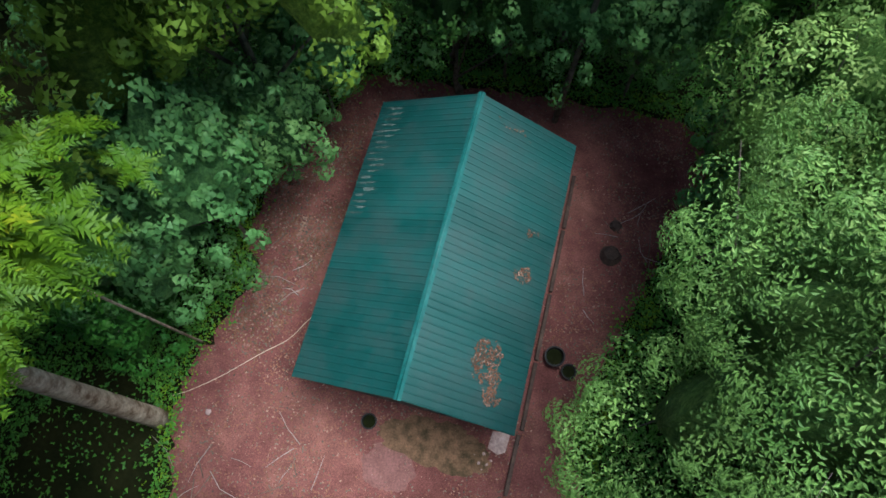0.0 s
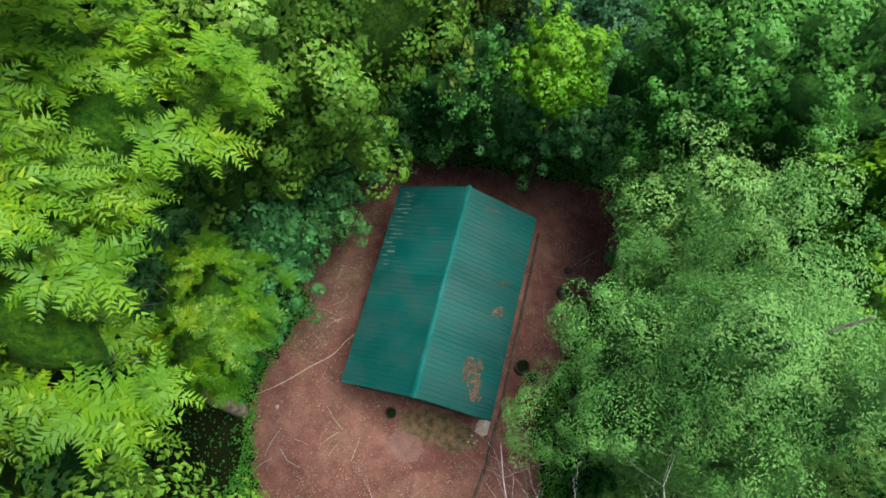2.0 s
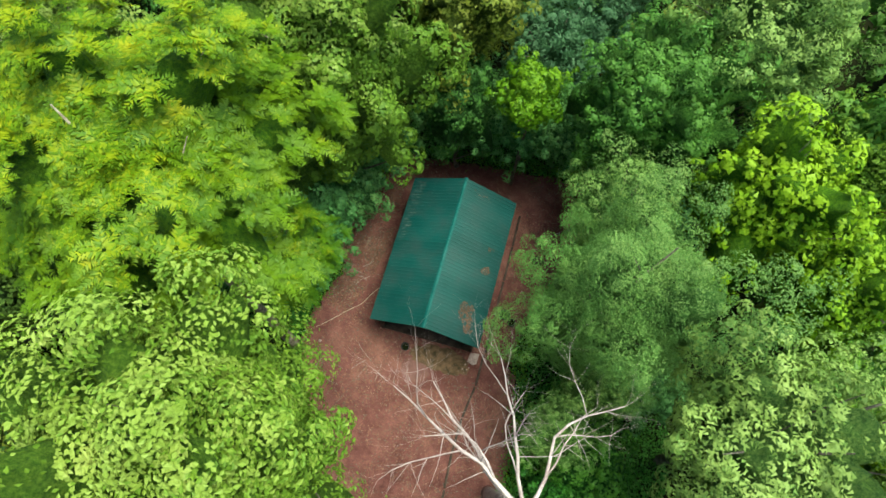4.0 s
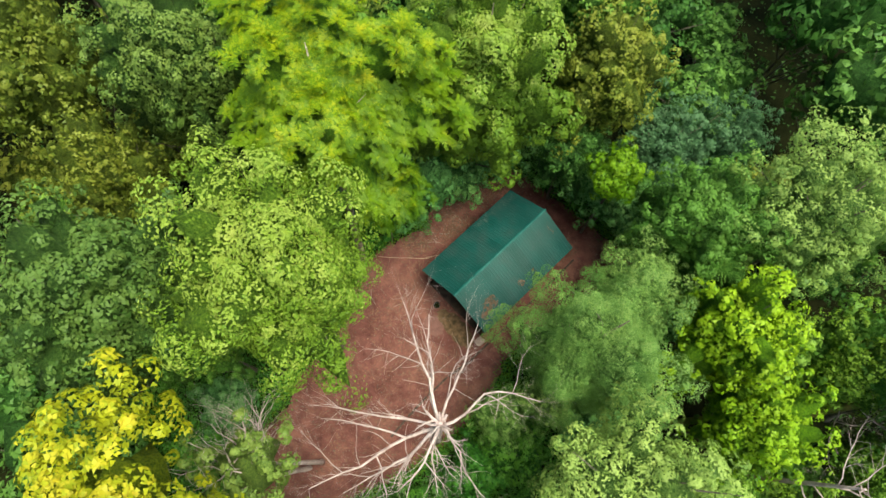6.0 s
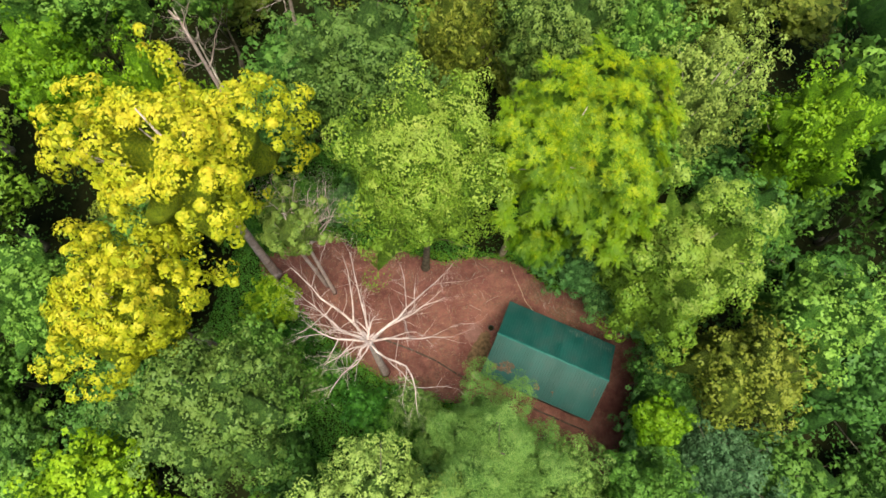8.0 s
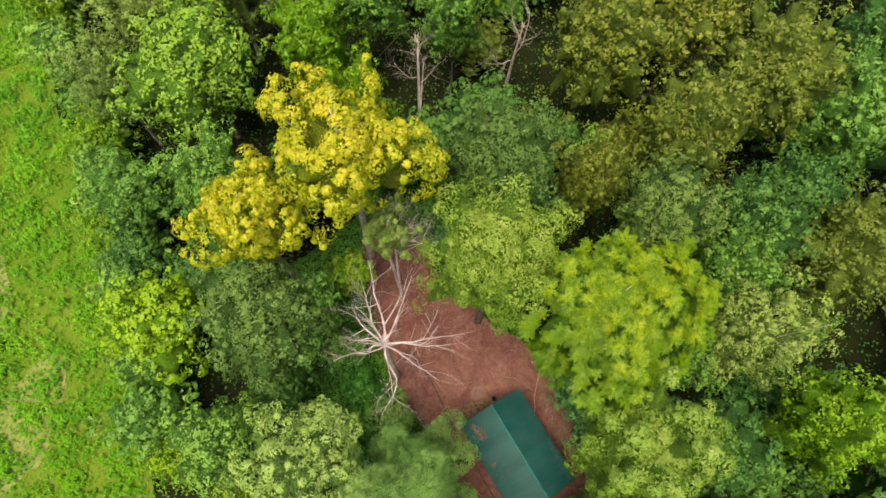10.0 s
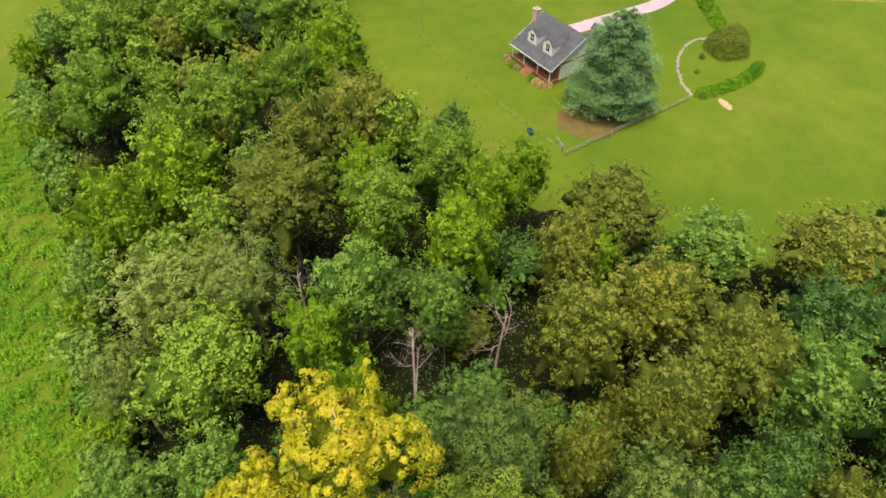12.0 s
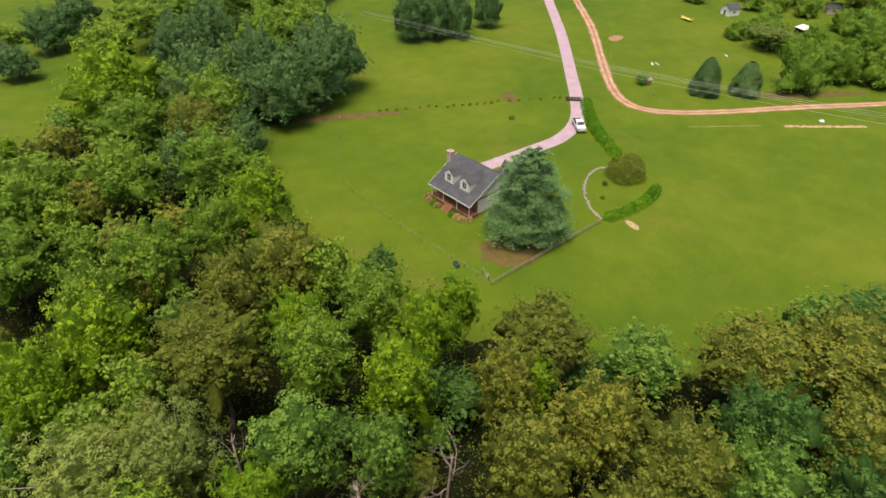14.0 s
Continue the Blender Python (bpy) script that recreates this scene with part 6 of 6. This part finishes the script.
for k in range(14):
    part("bar", tube(bmesh.new(), [(-2.2, -1.4 + 0.214 * k, 0.09), (2.2, -1.4 + 0.214 * k, 0.09)], [0.05, 0.05], 6), DARK_WOOD, grid)
gate = thing("gate", pose(-150.9, -75.6, 0, 0, 0, 125), "low dark metal gate across the drive", "gate")
for s in (-1.9, 1.9):
    part("post", tube(bmesh.new(), [(s, 0, 0), (s, 0, 1.3)], [0.07, 0.07], 8), STEEL, gate)
for h in (0.3, 0.6, 0.9, 1.2):
    part("bar", tube(bmesh.new(), [(-1.9, 0, h), (1.9, 0, h)], [0.035, 0.035], 6), STEEL, gate)
edge = thing("stone_edging", pose(-110, -48, 0), "curved stone edging round the garden bed", "edging")
ring = spline([(-121.0, -49.5), (-116.7, -51.7), (-110.3, -50.3), (-105.8, -48.0), (-101.4, -44.1), (-99.2, -40.6)], 12)
for i, p in enumerate(ring):
    r = rngs.uniform(0.28, 0.42)
    ob = rock(p[0] + rngs.gauss(0, 0.08), p[1] + rngs.gauss(0, 0.08), r, STONE, "edge_stone", "", "", "", 0.0)
    ob.parent = edge
    ob.matrix_basis = Matrix.Translation((110, 48, 0)) @ ob.matrix_basis
for i, p in enumerate(spline([(-100.6, -39.2), (-105, -37.6), (-109.2, -36.6), (-113.5, -36.2), (-117.4, -36.6)], 2)):
    leafy("hedge_bush", p[0], p[1], 1.6, 1.4, 1.7, 900, 0.24, "hedge", "clipped bright green hedge bush by the garden", "hedge", "garden hedge", 60 + i)
for i, p in enumerate(spline([(-150.1, -72.0), (-144.5, -68.3), (-139.3, -64.2), (-135, -60.3), (-131.1, -56.0), (-127.4, -51.6)], 2)):
    leafy("hedge_bush", p[0], p[1], 1.9, 1.6, 2.1, 1000, 0.30, "hedge", "green hedge bush along the drive", "hedge", "drive hedge", 80 + i)
leafy("garden_tree", -119.0, -44.9, 4.4, 4.2, 5.4, 5200, 0.3, "olive", "round olive-brown tree in the garden bed", "tree", "", 101)
leafy("shrub", -112.5, -46.6, 0.6, 0.6, 1.1, 300, 0.18, "dark", "small dark shrub in the garden bed", "shrub", "garden shrubs", 102)
leafy("shrub", -107.0, -44.3, 0.7, 0.6, 0.5, 260, 0.18, "hedge", "low green plant in the garden bed", "shrub", "garden shrubs", 103)
leafy("shrub", -128.3, -82.8, 0.9, 0.8, 0.9, 420, 0.2, "olive", "round brown shrub alone on the lawn", "shrub", "lawn shrubs", 104)
for i, p in enumerate(spline([(-109, -114), (-119.9, -104.9), (-128.4, -97.4), (-137.6, -90.2), (-149.4, -79.8)], 5)):
    leafy("shrub", p[0] + rngs.gauss(0, 0.3), p[1] + rngs.gauss(0, 0.3), 0.5, 0.5, rngs.uniform(0.6, 1.0), 200, 0.2, "gold", "small yellow-green shrub in a planted row", "shrub", "row of shrubs", 120 + i)


# ---- pickup truck ----
def pickup(m, label):
    ob = thing("pickup_truck", m, label, "truck")
    bm = boxes(((-0.95, -2.75, 0.55), (0.95, 2.75, 1.05)), bevel=0.09)
    body = part("body", bm, CAR_PAINT, ob)
    bm = boxes(((-0.93, 1.15, 1.03), (0.93, 2.70, 1.22)), bevel=0.08)
    part("bonnet", bm, CAR_PAINT, ob)
    bm = bmesh.new()
    v = [bm.verts.new(p) for p in ((-0.9, -0.75, 1.05), (0.9, -0.75, 1.05), (0.9, 1.35, 1.05), (-0.9, 1.35, 1.05), (-0.74, -0.55, 1.82), (0.74, -0.55, 1.82), (0.74, 0.62, 1.82), (-0.74, 0.62, 1.82))]
    for f in ((4, 5, 6, 7), (0, 1, 5, 4), (1, 2, 6, 5), (2, 3, 7, 6), (3, 0, 4, 7)):
        bm.faces.new([v[i] for i in f])
    bmesh.ops.bevel(bm, geom=bm.edges[:], offset=0.06, segments=2, affect="EDGES")
    part("cab", bm, CAR_PAINT, ob)
    bm = bmesh.new()
    poly(bm, [(-0.74, 1.30, 1.12), (0.74, 1.30, 1.12), (0.64, 0.73, 1.74), (-0.64, 0.73, 1.74)])
    part("windscreen", slab_from([(-0.74, 1.33, 1.13), (0.74, 1.33, 1.13), (0.64, 0.76, 1.74), (-0.64, 0.76, 1.74)], 0.02), GLASS, ob)
    bm.free()
    for s in (-1, 1):
        part("side_window", slab_from([(s * 0.90, -0.5, 1.16), (s * 0.90, 0.95, 1.16), (s * 0.79, 0.55, 1.70), (s * 0.79, -0.45, 1.70)][::s], 0.02), GLASS, ob)
        part("bed_side", boxes(((s * 0.95 - 0.06, -2.72, 1.03), (s * 0.95 + 0.02, -0.72, 1.32)), bevel=0.02), CAR_PAINT, ob)
        part("headlight", boxes(((s * 0.72 - 0.17, 2.70, 0.86), (s * 0.72 + 0.17, 2.78, 1.02)), bevel=0.01), GLASS, ob)
        part("mirror", boxes(((s * 1.02 - 0.09, 1.0, 1.16), (s * 1.02 + 0.09, 1.08, 1.34)), bevel=0.02), CAR_PAINT, ob)
        for y in (-1.75, 1.75):
            bm = bmesh.new()
            bmesh.ops.create_cone(bm, cap_ends=True, segments=20, radius1=0.39, radius2=0.39, depth=0.26, matrix=Matrix.Translation((s * 0.86, y, 0.39)) @ Matrix.Rotation(math.pi / 2, 4, "Y"))
            w = part("wheel", bm, RUBBER, ob)
            bm = bmesh.new()
            bmesh.ops.create_cone(bm, cap_ends=True, segments=16, radius1=0.22, radius2=0.2, depth=0.04, matrix=Matrix.Translation((s * 1.0, y, 0.39)) @ Matrix.Rotation(s * math.pi / 2, 4, "Y"))
            part("rim", bm, STEEL, w)
    part("tailgate", boxes(((-0.9, -2.76, 1.03), (0.9, -2.68, 1.32)), bevel=0.02), CAR_PAINT, ob)
    part("bumper", boxes(((-0.96, 2.74, 0.5), (0.96, 2.88, 0.72)), bevel=0.03), STEEL, ob)
    part("bed_floor", boxes(((-0.88, -2.68, 1.05), (0.88, -0.76, 1.07))), RUBBER, ob)
    return ob


pickup(pose(-134.9, -66.0, 0.08, 0, 0, -46) @ Matrix.Scale(1.22, 4), "white pickup truck parked on the pale drive")


# ---- far sheds and things ----
def small_house(x, y, turn, w, d, h, rise, wall, roof, name, label):
    ob = thing(name, pose(x, y, 0, 0, 0, turn), label, "shed", "far sheds")
    part("wall", boxes(((-w / 2, -d / 2, 0), (w / 2, d / 2, h))), wall, ob)
    for s in (-1, 1):
        part("roof", slab_from([(0, -d / 2 - 0.3, h + rise), (0, d / 2 + 0.3, h + rise), (s * (w / 2 + 0.3), d / 2 + 0.3, h - 0.1), (s * (w / 2 + 0.3), -d / 2 - 0.3, h - 0.1)][::-s], 0.1), roof, ob)
        part("gable", slab_from([(-w / 2, s * d / 2, h), (w / 2, s * d / 2, h), (0, s * d / 2, h + rise)][::-s], 0.08), wall, ob)
    part("door", boxes(((-0.5, -d / 2 - 0.04, 0), (0.5, -d / 2, 2.0))), roof, ob)
    part("window", boxes(((w / 2, -0.5, 1.0), (w / 2 + 0.03, 0.5, 1.8))), GLASS, ob)
    return ob


small_house(-267, -72, 60, 4.6, 5.4, 2.6, 1.7, WHITE_PAINT, SHINGLE, "garden_shed", "small white shed with a grey gable roof")
small_house(-296, -41, 30, 4.4, 5.0, 2.6, 1.6, PINK_BRICK, SHINGLE, "garden_shed", "small pinkish shed with a dark gable roof")
small_house(-334, -187, 20, 9, 12, 3.0, 2.4, WHITE_PAINT, SHINGLE, "far_house", "distant grey-roofed house at the end of the drive")
lean = thing("lean_to", pose(-259, -41.5, 0, 0, 0, 60), "dark open lean-to with a white sheet roof", "shed")
part("wall", boxes(((-3.6, 1.4, 0), (3.6, 1.6, 2.3)), ((-3.6, -1.4, 0), (-3.45, 1.4, 2.3))), NAVY, lean)
part("roof", slab_from([(-3.8, -2.0, 2.1), (3.8, -2.0, 2.1), (3.8, 1.8, 2.7), (-3.8, 1.8, 2.7)], 0.08), WHITE_PAINT, lean)
for s in (-3.5, 3.5):
    part("post", boxes(((s - 0.06, -1.8, 0), (s + 0.06, -1.68, 2.05))), NAVY, lean)
cart = thing("hay_trailer", pose(-247.7, -81.9, 0, 0, 0, 70), "yellow flat trailer standing in the pasture", "trailer")
part("bed", boxes(((-2.4, -0.9, 0.6), (2.4, 0.9, 0.85)), bevel=0.03), YELLOW, cart)
for s in (-2.3, 2.3):
    part("rack", boxes(((s - 0.05, -0.9, 0.85), (s + 0.05, 0.9, 1.5))), YELLOW, cart)
for s in (-1, 1):
    bm = bmesh.new()
    bmesh.ops.create_cone(bm, cap_ends=True, segments=16, radius1=0.34, radius2=0.34, depth=0.2, matrix=Matrix.Translation((0.3, s * 0.8, 0.34)) @ Matrix.Rotation(math.pi / 2, 4, "X"))
    part("wheel", bm, RUBBER, cart)
hutch = thing("hutch", pose(-175.8, -65.0, 0, 0, 0, 40), "small reddish hutch with a tin roof by the track", "hutch")
part("wall", boxes(((-0.8, -0.6, 0.3), (0.8, 0.6, 1.5)), bevel=0.02), BRICK, hutch)
part("roof", slab_from([(-1.0, -0.9, 1.5), (1.0, -0.9, 1.5), (1.0, 0.9, 1.9), (-1.0, 0.9, 1.9)], 0.06), STEEL, hutch)
for sx in (-0.7, 0.7):
    for sy in (-0.5, 0.5):
        part("leg", boxes(((sx - 0.05, sy - 0.05, 0), (sx + 0.05, sy + 0.05, 0.3))), GREY_WOOD, hutch)
rock(-180.8, -17.3, 0.75, WHITE_PAINT, "boulder", "white boulder beside a bare clay patch", "boulder", "")
for x, y, turn in ((-193.4, -71.6, 30), (-194.6, -70.4, 55), (-217.4, -55.9, 40)):
    ob = tagged(part("board", boxes(((-1.0, -0.3, 0.0), (1.0, 0.3, 0.06)), ((-1.0, -0.3, 0.06), (1.0, -0.22, 0.30)), bevel=0.01), WHITE_PAINT), "pale painted board lying in the pasture grass", "board", "pasture boards")
    ob.matrix_basis = pose(x, y, 0.0, 0, 0, turn)
for x, y in ((-168.4, -60.2), (-169.1, -30.5), (-190, -85)):
    bm = tube(bmesh.new(), [(0, 0, 0), (0, 0, 1.6)], [0.08, 0.07], 7)
    ob = tagged(part("fence_post", bm, GREY_WOOD), "grey wooden post standing in the grass", "post", "lone posts")
    ob.matrix_basis = pose(x, y, 0)
for k, off in enumerate((0, 1.0, 2.0, 4.6)):
    pts = [(-149 + 0.4 * off, -160, 10.5 - 0.2 * off), (-155 + 0.4 * off, -110, 9.3 - 0.2 * off), (-160.5 + 0.7 * off, -70, 8.8 - 0.2 * off), (-167 + 0.9 * off, -30, 9.0 - 0.2 * off), (-175 + 1.1 * off, 20, 10.3 - 0.2 * off)]
    c = spline(pts, 10)
    bm = tube(bmesh.new(), [tuple(p) for p in c], [0.03] * len(c), 4)
    tagged(part("power_line", bm, STEEL), "thin overhead power line crossing the pasture", "cable", "power lines")
